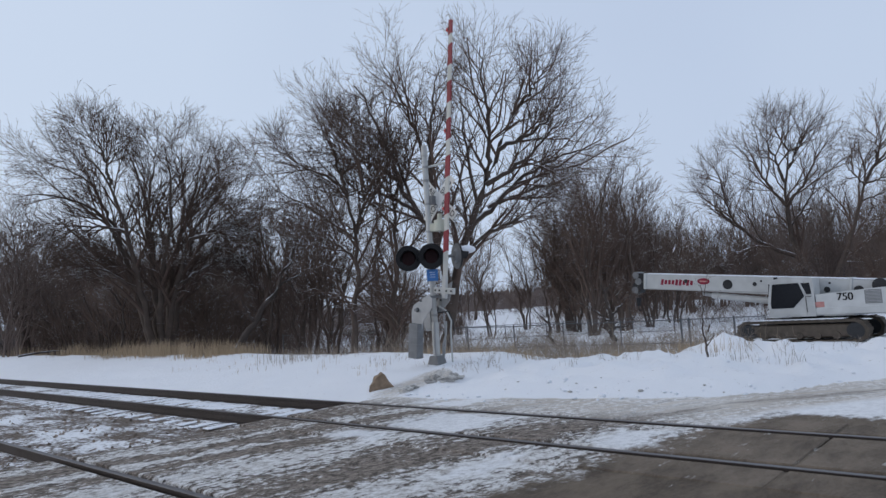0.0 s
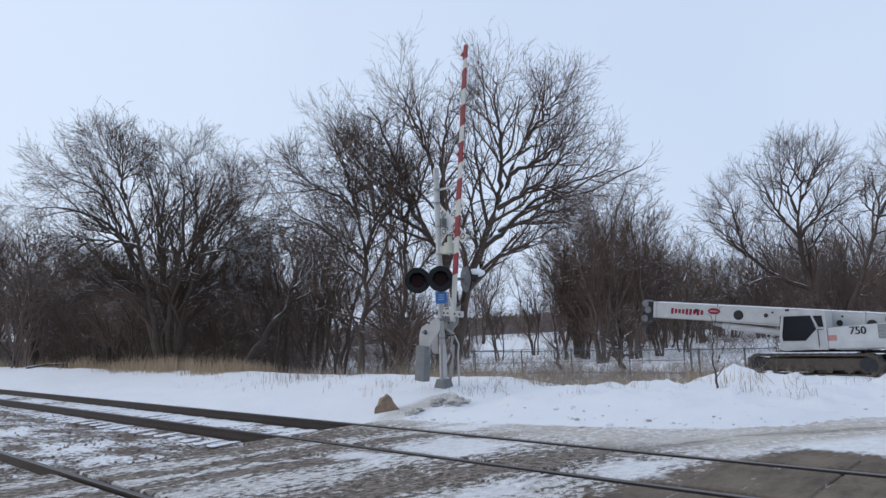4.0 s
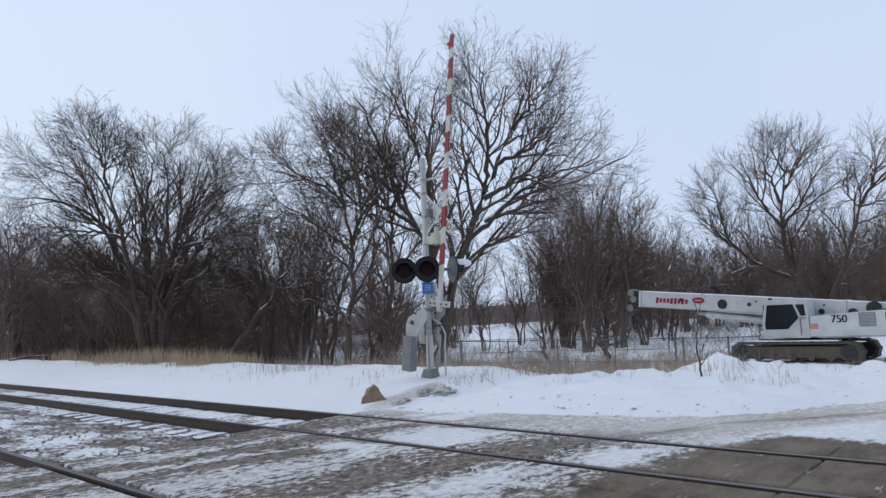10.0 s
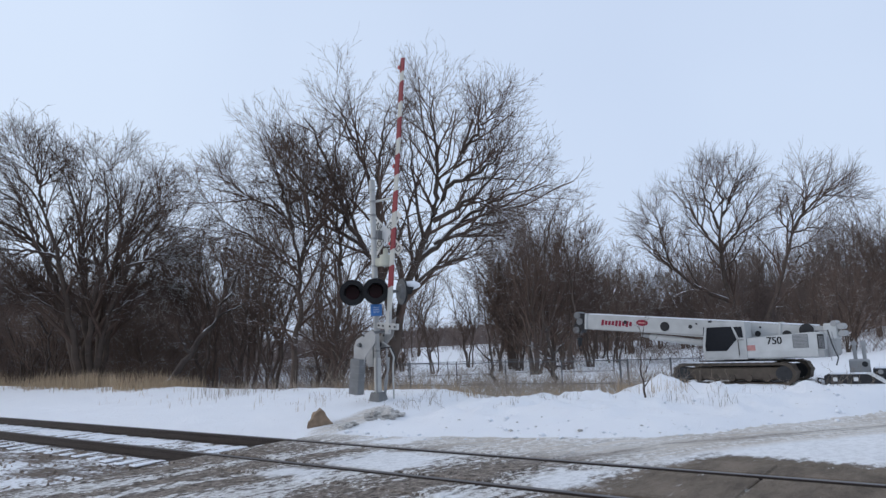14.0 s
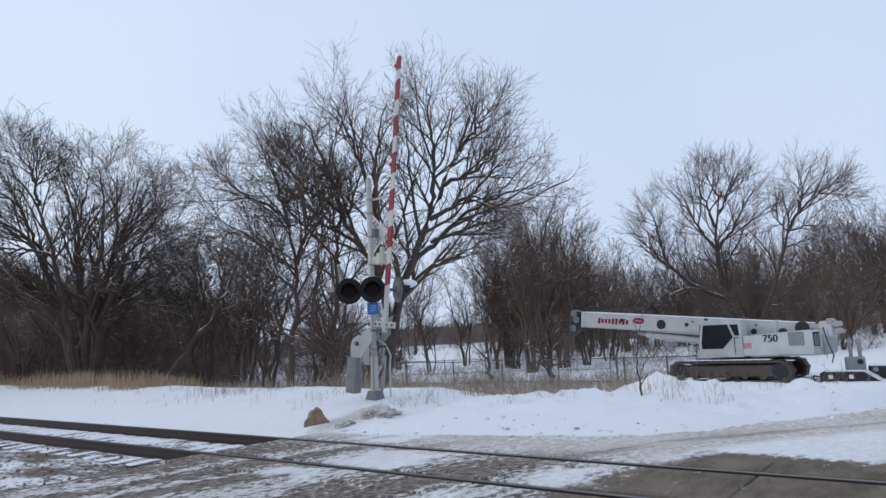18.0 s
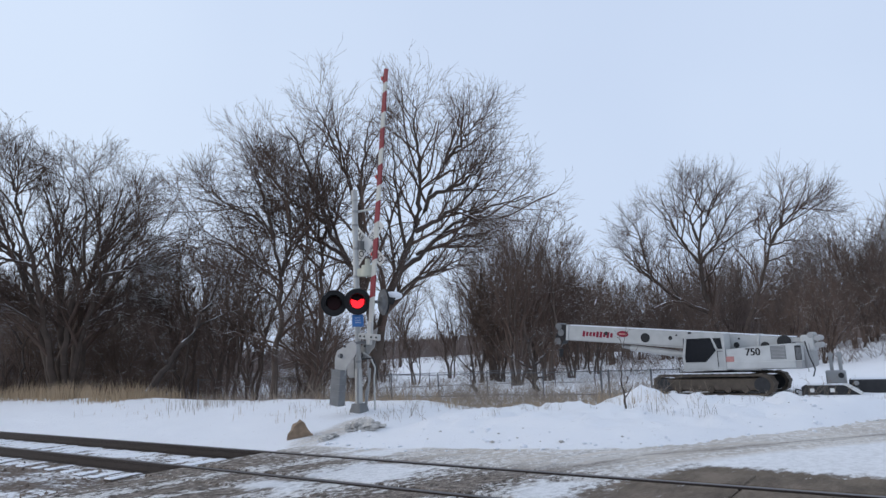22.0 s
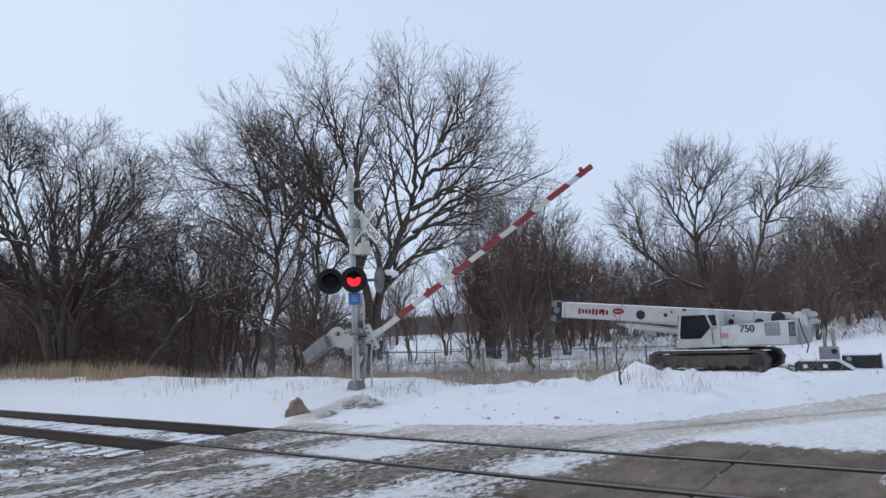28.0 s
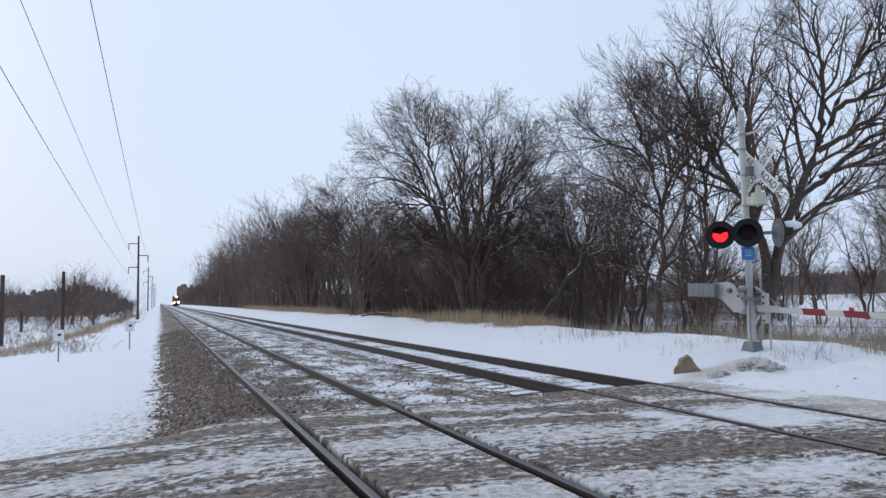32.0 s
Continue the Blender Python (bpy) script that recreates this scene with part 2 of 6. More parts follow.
cover = g.math("ADD", cover, g.attr("drift"))
bed = g.mix(g.step(cover, 0.47, 0.58), gravel, snow)
edge = g.math("MULTIPLY", g.math("SUBTRACT", g.noise(2.2, 7, rough=0.7), 0.5), 2.4)
col = g.mix(g.step(g.math("ADD", g.attr("ballast"), edge), 0.35, 0.65), snow, bed)
col = g.mix(g.step(g.math("ADD", g.attr("road"), g.math("MULTIPLY", g.math("SUBTRACT", fine, 0.5), 0.7)), 0.36, 0.64), col, worn)
col = g.mix(g.attr("slot"), col, (0.022, 0.018, 0.015))
g.plug(g.bsdf.inputs["Base Color"], col)
g.bsdf.inputs["Roughness"].default_value = 0.75
g.bsdf.inputs["Specular IOR Level"].default_value = 0.25
bp = g.nt.nodes.new("ShaderNodeBump")
bp.inputs["Strength"].default_value, bp.inputs["Distance"].default_value = 0.85, 0.05
g.plug(bp.inputs["Height"], g.math("ADD", g.math("MULTIPLY", fine, 0.6), g.math("MULTIPLY", rut2, 0.5)))
g.plug(g.bsdf.inputs["Normal"], bp.outputs["Normal"])

M_PANEL = bpy.data.materials.new("dirty_concrete_panel")
g = Graph(M_PANEL)
worn, fine, rut2 = ground_colors(g, (0.10, 0.076, 0.055), (0.23, 0.182, 0.138))
g.plug(g.bsdf.inputs["Base Color"], worn)
g.bsdf.inputs["Roughness"].default_value = 0.75
g.bsdf.inputs["Specular IOR Level"].default_value = 0.25
bp = g.nt.nodes.new("ShaderNodeBump")
bp.inputs["Strength"].default_value, bp.inputs["Distance"].default_value = 0.85, 0.05
g.plug(bp.inputs["Height"], g.math("ADD", g.math("MULTIPLY", fine, 0.6), g.math("MULTIPLY", rut2, 0.5)))
g.plug(g.bsdf.inputs["Normal"], bp.outputs["Normal"])

M_RAIL = material("rusty_rail_steel", (0.042, 0.032, 0.028), 0.6, 0.2, 0.4, 9, 0.2)
M_HEAD = material("worn_rail_head", (0.16, 0.15, 0.15), 0.45, 0.7, 0.2, 5, 0.05)
M_STONE = bpy.data.materials.new("ballast_stone")
g = Graph(M_STONE)
isl = g.nt.nodes.new("ShaderNodeNewGeometry").outputs["Random Per Island"]
g.plug(g.bsdf.inputs["Base Color"], g.mix(isl, (0.07, 0.05, 0.038), (0.34, 0.265, 0.21)))
g.bsdf.inputs["Roughness"].default_value = 0.85
M_TIE = material("snowy_wood_tie", (0.10, 0.082, 0.068), 0.85, vary=0.4, snow=1.1)
M_BARK = material("dark_bark", (0.095, 0.072, 0.059), 0.9, vary=0.45, scale=3, bump=0.5, bump_scale=25, snow=1.15)
M_SNOWBARK = material("snow_plastered_bark", (0.075, 0.06, 0.052), 0.9, vary=0.45, scale=3, bump=0.5, bump_scale=25, snow=1.0)
M_TWIG = material("grey_brown_twig", (0.115, 0.079, 0.063), 0.9, vary=0.4, scale=1.2, bump=0, snow=0.72)
M_TWIG_BROWN = material("brown_brush_twig", (0.150, 0.104, 0.081), 0.9, vary=0.4, scale=0.8, bump=0, snow=0.75)
M_WOODS = material("far_bare_woods", (0.165, 0.126, 0.109), 0.95, vary=0.3, scale=0.1, bump=0)
# skyline woods: both tones lightened, distance haze put into the colour
M_RIDGE = bpy.data.materials.new("distant_woods")
g = Graph(M_RIDGE)
tone = g.math("ADD", g.math("MULTIPLY", g.noise(0.9, 6, (1, 1, 0.25), 0, 0.7), 0.6), g.math("MULTIPLY", g.noise(0.12, 4), 0.5))
g.plug(g.bsdf.inputs["Base Color"], g.mix(g.step(tone, 0.35, 0.75), (0.10, 0.083, 0.079), (0.20, 0.162, 0.147)))
g.bsdf.inputs["Roughness"].default_value = 1.0
g.bsdf.inputs["Specular IOR Level"].default_value = 0.0
M_GRASS = material("dry_straw_grass", (0.43, 0.325, 0.215), 0.9, vary=0.35, scale=2, bump=0)
M_WEED = material("dead_weed", (0.30, 0.245, 0.195), 0.9, vary=0.4, scale=2, bump=0)
M_MAST = material("pale_aluminium_paint", (0.46, 0.46, 0.445), 0.5, 0.15, 0.15, 5, 0.1)
M_GALV = material("weathered_aluminium_paint", (0.33, 0.332, 0.33), 0.55, 0.25, 0.22, 5, 0.1)
M_GALV_DARK = material("dull_grey_steel", (0.20, 0.205, 0.21), 0.6, 0.3, 0.3, 6, 0.1)
M_BLACK = material("black_enamel", (0.012, 0.012, 0.013), 0.45, vary=0.2)
M_WHITE = material("off_white_paint", (0.66, 0.66, 0.645), 0.5, vary=0.1, scale=4)
M_ARMWHITE = material("reflective_white_sheet", (0.52, 0.515, 0.475), 0.4, vary=0.12, scale=3)
M_ARMRED = material("reflective_red_sheet", (0.24, 0.022, 0.034), 0.4, vary=0.25, scale=3)
M_SIGNWHITE = material("faded_sign_white", (0.72, 0.72, 0.70), 0.5, vary=0.12)
M_BEIGE = material("beige_bell_housing", (0.47, 0.47, 0.39), 0.6, vary=0.15)
M_BLUE = material("blue_sign_face", (0.055, 0.17, 0.42), 0.5, vary=0.2)
M_LENS_OFF = material("dark_red_lens", (0.016, 0.003, 0.004), 0.35, vary=0.2, spec=0.15)
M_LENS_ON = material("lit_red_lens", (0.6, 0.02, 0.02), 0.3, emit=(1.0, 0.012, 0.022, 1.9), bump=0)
M_LAMP_RED = material("red_marker_lamp", (0.32, 0.03, 0.03), 0.3, emit=(1.0, 0.05, 0.05, 0.12), bump=0)
M_HEADLIGHT = material("locomotive_headlight", (1, 0.9, 0.8), 0.3, emit=(1.0, 0.82, 0.62, 40.0), bump=0)
M_ROCK = material("tan_boulder", (0.25, 0.18, 0.125), 0.9, vary=0.7, scale=7, bump=0.6, bump_scale=12, snow=0.25)
M_SNOW = material("snow_lump", (0.80, 0.82, 0.86), 0.8, vary=0.06, scale=3, bump=0.4, bump_scale=9)
M_DIRTSNOW = material("dirty_snow_lump", (0.42, 0.40, 0.375), 0.9, vary=0.75, scale=16, bump=0.9, bump_scale=30)
M_CRANE = material("crane_white_paint", (0.50, 0.505, 0.495), 0.45, vary=0.22, scale=2.2, bump=0.03, snow=0.5)
M_CRANE_GREY = material("crane_grey_paint", (0.36, 0.36, 0.355), 0.5, vary=0.2, scale=1.5)
M_GLASS = material("dark_cab_glass", (0.012, 0.013, 0.016), 0.15, vary=0.3, bump=0, spec=0.22)
M_TRACKSTEEL = material("muddy_crawler_steel", (0.10, 0.082, 0.066), 0.8, 0.2, 0.5, 5, 0.4)
M_DARKSTEEL = material("dark_machine_steel", (0.035, 0.035, 0.037), 0.6, 0.2, 0.4)
M_LOGO = material("maroon_decal", (0.24, 0.015, 0.04), 0.5, bump=0)
M_LOGO_PALE = material("pale_red_decal", (0.50, 0.24, 0.22), 0.5, bump=0)
M_INK = material("black_lettering", (0.02, 0.02, 0.02), 0.6, bump=0)
M_FENCE = material("galvanised_fence_pipe", (0.13, 0.13, 0.135), 0.6, 0.3, 0.2)
M_POLE = material("creosote_pole", (0.07, 0.055, 0.045), 0.9, vary=0.3)
M_WIRE = material("overhead_wire", (0.20, 0.21, 0.23), 0.6, bump=0)
M_LOCO = material("locomotive_paint", (0.16, 0.06, 0.035), 0.5, vary=0.3)


# ---- mesh helpers ----
def part(name, bm, mat, parent=None, label="", smooth=False):
    """Link a bmesh as one mesh object under a thing or a part."""
    me = bpy.data.meshes.new(name)
    bm.to_mesh(me)
    bm.free()
    me.materials.append(mat)
    if smooth:
        me.polygons.foreach_set("use_smooth", [True] * len(me.polygons))
    ob = new(name, me)
    ob.parent = parent
    if label:
        ob["label"] = label
    return ob


def thing(name, at=(0, 0, 0), turn=0.0, **tags):
    ob = new(name)
    ob.matrix_world = pose(*at, 0, 0, turn)
    return tagged(ob, **tags)


def box(sx, sy, sz, at=(0, 0, 0), rot=(0, 0, 0), bevel=0.0, bm=None):
    """A box centred at a point, with bevelled edges."""
    bm = bm or bmesh.new()
    r = bmesh.ops.create_cube(bm, size=1.0)
    vs = r["verts"]
    bmesh.ops.scale(bm, vec=(sx, sy, sz), verts=vs)
    if bevel:
        es = list({e for v in vs for e in v.link_edges})
        r = bmesh.ops.bevel(bm, geom=es, offset=bevel, segments=1, affect="EDGES")
        vs = list({v for fa in r["faces"] for v in fa.verts} | {v for v in vs if v.is_valid})
    bmesh.ops.transform(bm, matrix=pose(*at, *rot), verts=vs)
    return bm


def rod(a, b, r1, r2=None, n=10, bm=None, caps=True):
    """A round bar from a to b."""
    bm = bm or bmesh.new()
    a, b = Vector(a), Vector(b)
    d = b - a
    m = Matrix.Translation((a + b) / 2) @ d.to_track_quat("Z", "Y").to_matrix().to_4x4()
    bmesh.ops.create_cone(bm, cap_ends=caps, segments=n, radius1=r1, radius2=r1 if r2 is None else r2, depth=d.length, matrix=m)
    return bm


def pipe(points, r, n=8, bm=None):
    for a, b in zip(points, points[1:]):
        bm = rod(a, b, r, n=n, bm=bm)
    return bm


def prism(outline, depth, axis="y", at=(0, 0, 0), bm=None):
    """An outline in two axes pushed out along the third: axis y takes (x, z), axis x takes (y, z)."""
    bm = bm or bmesh.new()
    rows = []
    for s in (-0.5, 0.5):
        rows.append([bm.verts.new(Vector(at) + (Vector((u, s * depth, v)) if axis == "y" else Vector((s * depth, u, v)))) for u, v in outline])
    n = len(outline)
    bm.faces.new(rows[0])
    bm.faces.new(rows[1][::-1])
    for i in range(n):
        bm.faces.new((rows[0][i], rows[1][i], rows[1][(i + 1) % n], rows[0][(i + 1) % n]))
    bmesh.ops.recalc_face_normals(bm, faces=bm.faces)
    return bm


def lettering(name, body, size, m, mat, parent, squeeze=1.0):
    """Raised writing in the built-in font, as a mesh."""
    cu = bpy.data.curves.new(name, "FONT")
    cu.body, cu.size, cu.extrude, cu.align_x, cu.align_y = body, size, 0.004, "CENTER", "CENTER"
    tmp = new(name + "_curve", cu)
    me = bpy.data.meshes.new_from_object(tmp.evaluated_get(bpy.context.evaluated_depsgraph_get()))
    bpy.data.objects.remove(tmp)
    me.materials.clear()
    me.materials.append(mat)
    ob = new(name, me)
    ob.parent = parent
    ob.matrix_basis = m @ Matrix.Diagonal((squeeze, 1, 1, 1))
    return ob


def mesh_arrays(name, verts, quads, mat, parent=None):
    me = bpy.data.meshes.new(name)
    me.vertices.add(len(verts))
    me.vertices.foreach_set("co", verts.astype(np.float32).ravel())
    me.loops.add(quads.size)
    me.loops.foreach_set("vertex_index", quads.astype(np.int32).ravel())
    me.polygons.add(len(quads))
    me.polygons.foreach_set("loop_start", np.arange(0, quads.size, quads.shape[1], dtype=np.int32))
    me.polygons.foreach_set("use_smooth", np.ones(len(quads), dtype=bool))
    me.update(calc_edges=True)
    me.materials.append(mat)
    ob = new(name, me)
    ob.parent = parent
    return ob


# ---- the lie of the land ----
def smooth(a, b, v):
    t = np.clip((np.asarray(v, float) - a) / (b - a), 0, 1)
    return t * t * (3 - 2 * t)


RAILS = (1.509, 3.019, 6.11, 7.62)
ROAD_N = 9.25


def toe(y):
    """x at which the ploughed road meets the snow bank, swinging away to the south-east."""
    return np.interp(np.asarray(y, float), [-60, -30, -10, -2, 0.73, 1.2, 1.91, 2.63, 3.17, 3.79, 4.53, 5.37, 6.27, 7.6, 9.2],
                     [130, 72, 36, 20.5, 15.5, 14.3, 12.8, 11.9, 10.75, 9.95, 9.55, 9.3, 9.05, 8.7, 8.6])


def bumpy(x, y, s, seed=0.0):
    return np.array([noise.noise((a * s, b * s, seed)) for a, b in zip(np.ravel(x), np.ravel(y))]).reshape(np.shape(x))


def land(x, y, rough=None):
    """Height of the ground sheet, and its shares of road, ballast, drift and litter."""
    x, y = np.asarray(x, float), np.asarray(y, float)
    # embankment across the tracks
    z = np.interp(x, [-400, -60, -14, -8, -3, 0.0, 0.6, 0.9, 1.25, 3.3, 4.5, 5.5, 5.9, 7.9, 8.4, 9.6, 11.3, 12.4, 14, 17, 24, 33, 45, 90, 400],
                  [-0.6, -0.7, -0.95, -1.0, -0.65, -0.40, -0.21, -0.15, -0.13, -0.13, -0.12, -0.2, -0.17, -0.17, -0.06, 0.14, 0.36, 0.42, 0.2, -0.35, -0.6, -0.98, -0.85, 0.35, 2.0])
    # heaped bank along the ploughed road
    d = x - toe(y)
    bank = np.interp(d, [0, 0.6, 1.6, 2.8, 4.2, 6.5], [0, 0.14, 0.26, 0.37, 0.35, 0.0]) * smooth(10, 7, y) * smooth(-12, 0.5, y)
    east = np.interp(x, [9, 13, 17, 24, 33, 45, 90, 400], [-0.02, -0.05, -0.25, -0.6, -0.98, -0.85, 0.35, 2.0])
    k = smooth(9.8, 8.0, y)
    zs = east + bank
    # rising field to the south-east
    rise = smooth(9, -2, y - 0.05 * x) * smooth(37, 60, x) * 1.1
    z = z * (1 - k * smooth(8.3, 9.6, x)) + zs * k * smooth(8.3, 9.6, x)
    z = z + rise
    side = 0.35 + 1.0 * smooth(1.0, -0.6, x)
    road = smooth(ROAD_N + side, ROAD_N - side, y) * smooth(0.15, -0.35, d)
    flat = np.interp(x, [-30, -6, -1, 0.6, 8, 12, 20, 60], [-0.9, -0.3, -0.07, -0.014, -0.02, -0.025, -0.04, -0.3])
    z = z * (1 - road) + flat * road
    for i, r in enumerate(RAILS):
        inner = 1 if i % 2 == 0 else -1
        slot = ((x - r) * inner > -0.105) & ((x - r) * inner < 0.125) & (road > 0.5)
        z = np.where(slot, -0.12, z)
    ballast = smooth(-0.7, 0.8, x) * smooth(8.6, 8.1, x)
    drift = np.interp(x, [0, 1.3, 1.7, 2.2, 2.9, 3.3, 3.9, 5.6, 6.0, 7.6, 7.9], [-0.10, -0.055, -0.02, -0.03, 0.03, 0.0, 0.04, -0.01, 0.01, 0.06, 0.3])
    litter = smooth(9.5, 8, y) * smooth(0.2, 1.2, d) * smooth(4.2, 2.5, d)
    litter = np.maximum(litter, 0.8 * smooth(13.5, 16, x) * smooth(60, 25, x))
    return z, road, ballast, drift, litter


def height(x, y):
    return float(land(np.array([x]), np.array([y]))[0][0])


def lines(*runs):
    out = []
    for a, b, s in runs:
        out += list(np.arange(a, b, s))
    return out


def grow_lines(start, end, first, ratio):
    out, s, v = [], first, start
    while v < end:
        out.append(v)
        v += s
        s *= ratio
    out.append(end)
    return out


xs = lines((-4, 14, 0.13), (14, 24, 0.3)) + grow_lines(24, 3000, 0.4, 1.13) + [-v for v in grow_lines(4.2, 3000, 0.2, 1.14)]
for i, r in enumerate(RAILS):
    inner = 1 if i % 2 == 0 else -1
    xs += [r - 0.108 * inner, r - 0.102 * inner, r + 0.122 * inner, r + 0.128 * inner]
ys = lines((-2, 18, 0.14), (18, 40, 0.4)) + grow_lines(40, 3000, 0.6, 1.12) + [-v for v in grow_lines(2.2, 3000, 0.2, 1.2)]
xs, ys = np.array(sorted(xs)), np.array(sorted(ys))
GX, GY = np.meshgrid(xs, ys)
gz, g_road, g_ballast, g_drift, g_litter = land(GX, GY)
rough = 0.10 * bumpy(GX, GY, 0.45) + 0.06 * bumpy(GX, GY, 1.7, 3) + 0.035 * bumpy(GX, GY, 4.5, 7)
d_toe = GX - toe(GY)
heap = smooth(0.2, 2.0, d_toe) * smooth(7, 3.5, d_toe) * smooth(9.5, 7.5, GY)
pile = 0.58 * np.exp(-((GX - 15.8) / 0.9) ** 2 - ((GY - 5.8) / 1.0) ** 2) + 0.34 * np.exp(-((GX - 15.9) / 0.9) ** 2 - ((GY - 4.2) / 0.9) ** 2) + 0.14 * np.exp(-((GX - 16.2) / 1.0) ** 2 - ((GY - 2.4) / 1.0) ** 2)
pile = pile * (1 + 0.55 * bumpy(GX, GY, 1.5, 17) + 0.35 * bumpy(GX, GY, 3.6, 19))
calm = np.where((GX > 0.1) & (GX < 8.6) | (g_road > 0.5), 0.16, 0.5)
gz = gz + heap * (0.09 * bumpy(GX, GY, 2.6, 11) + 0.05 * bumpy(GX, GY, 5.5, 13)) + rough * np.maximum(calm, 1.9 * heap) * np.where(np.hypot(GX, GY) > 250, 0, 1) + pile
gz = np.where((g_road > 0.5) & (GX > 0.8) & (GX < 8.3), np.minimum(gz, -0.012), gz)
gv = np.stack([GX.ravel(), GY.ravel(), gz.ravel()], 1)
nx, ny = len(xs), len(ys)
idx = np.arange(nx * ny).reshape(ny, nx)
gq = np.stack([idx[:-1, :-1].ravel(), idx[:-1, 1:].ravel(), idx[1:, 1:].ravel(), idx[1:, :-1].ravel()], 1)
ground = tagged(mesh_arrays("ground", gv, gq, M_GROUND), "snow-covered ground with ballast bed and a ploughed dirty road", "ground", kind="structure")
g_slot = np.where((gz < -0.09) & (g_road > 0.5) & (GX > 1) & (GX < 8), 1.0, 0.0)
g_spill = 0.66 * np.exp(-((GX - 9.0) / 1.15) ** 2 - ((GY - 9.35) / 0.6) ** 2) + 0.5 * np.exp(-((GX - 10.3) / 0.6) ** 2 - ((GY - 9.6) / 0.35) ** 2)
g_verge = smooth(16, 8.5, GY) * smooth(1.5, 0.3, GX) + smooth(-1.6, 0.4, GX) * smooth(45, 9, GY) * smooth(1.5, 0.3, GX) * 0.6
for key, arr in (("slot", g_slot), ("road", np.maximum(g_road, g_spill)), ("ballast", g_ballast), ("drift", g_drift), ("litter", g_litter), ("verge", g_verge)):
    at = ground.data.attributes.new(key, "FLOAT", "POINT")
    at.data.foreach_set("value", arr.astype(np.float32).ravel())


def on_ground(x, y):
    i = min(max(int(np.searchsorted(xs, x)), 1), nx - 1)
    j = min(max(int(np.searchsorted(ys, y)), 1), ny - 1)
    u = (x - xs[i - 1]) / (xs[i] - xs[i - 1])
    v = (y - ys[j - 1]) / (ys[j] - ys[j - 1])
    return float((gz[j - 1, i - 1] * (1 - u) + gz[j - 1, i] * u) * (1 - v) + (gz[j, i - 1] * (1 - u) + gz[j, i] * u) * v)


# ---- railway tracks ----
RAIL_SECTION = [(-0.075, -0.17), (0.075, -0.17), (0.075, -0.158), (0.012, -0.142), (0.010, -0.045), (0.036, -0.036), (0.036, -0.004), (-0.036, -0.004), (-0.036, -0.036), (-0.010, -0.045), (-0.012, -0.142), (-0.075, -0.158)]


def rail(x, parent):
    ob = part("rail", prism(RAIL_SECTION, 720, "y", (0, 0, 0)), M_RAIL, parent)
    ob.location = (x, 330, 0)
    hd = part("rail_head", prism([(-0.034, -0.004), (0.034, -0.004), (0.028, 0.0), (-0.028, 0.0)], 720, "y"), M_HEAD, ob, "rail head worn bright by wheels")


tie_mesh = None
for k, (a, b) in enumerate(((RAILS[0], RAILS[1]), (RAILS[2], RAILS[3]))):
    cx = (a + b) / 2
    track = thing("railway_track", (0, 0, 0), label="steel railway track on snowy wooden ties", category="railway track", group="tracks", kind="structure")
    rail(a, track)
    rail(b, track)
    for i in range(110):
        if tie_mesh is None:
            tie = part("tie", box(2.6, 0.22, 0.16, bevel=0.015), M_TIE, track)
            tie_mesh = tie.data
        else:
            tie = new("tie", tie_mesh)
            tie.parent = track
        tie.location = (cx + random.uniform(-0.04, 0.04), 9.75 + 0.51 * i, -0.247 + random.uniform(-0.006, 0.008))
        tie.rotation_euler = (0, 0, random.uniform(-0.02, 0.02))
    bm = bmesh.new()
    for i in range(110, 420):
        box(2.6, 0.22, 0.16, (cx, 9.75 + 0.51 * i, -0.25), bm=bm)
    tagged(part("far_ties", bm, M_TIE, track), kind="stuff")

# concrete crossing panels between and beside the rails, joints every 2.44 m
crossing = thing("crossing_surface", label="dirty concrete crossing panels between the rails", category="crossing panels", kind="structure")
panel_meshes = {}
for a, b in ((RAILS[0], RAILS[1]), (RAILS[2], RAILS[3])):
    for x0, x1 in ((a - 0.70, a - 0.11), (a + 0.13, b - 0.13), (b + 0.11, b + 0.70)):
        for i in range(7):
            w = round(x1 - x0, 3)
            if w not in panel_meshes:
                ob = part("panel", box(w, 2.415, 0.15, bevel=0.012), M_PANEL, crossing)
                panel_meshes[w] = ob.data
            else:
                ob = new("panel", panel_meshes[w])
                ob.parent = crossing
            ob.location = ((x0 + x1) / 2, 9.09 - 1.22 - 2.44 * i, -0.078 + random.uniform(-0.003, 0.003))


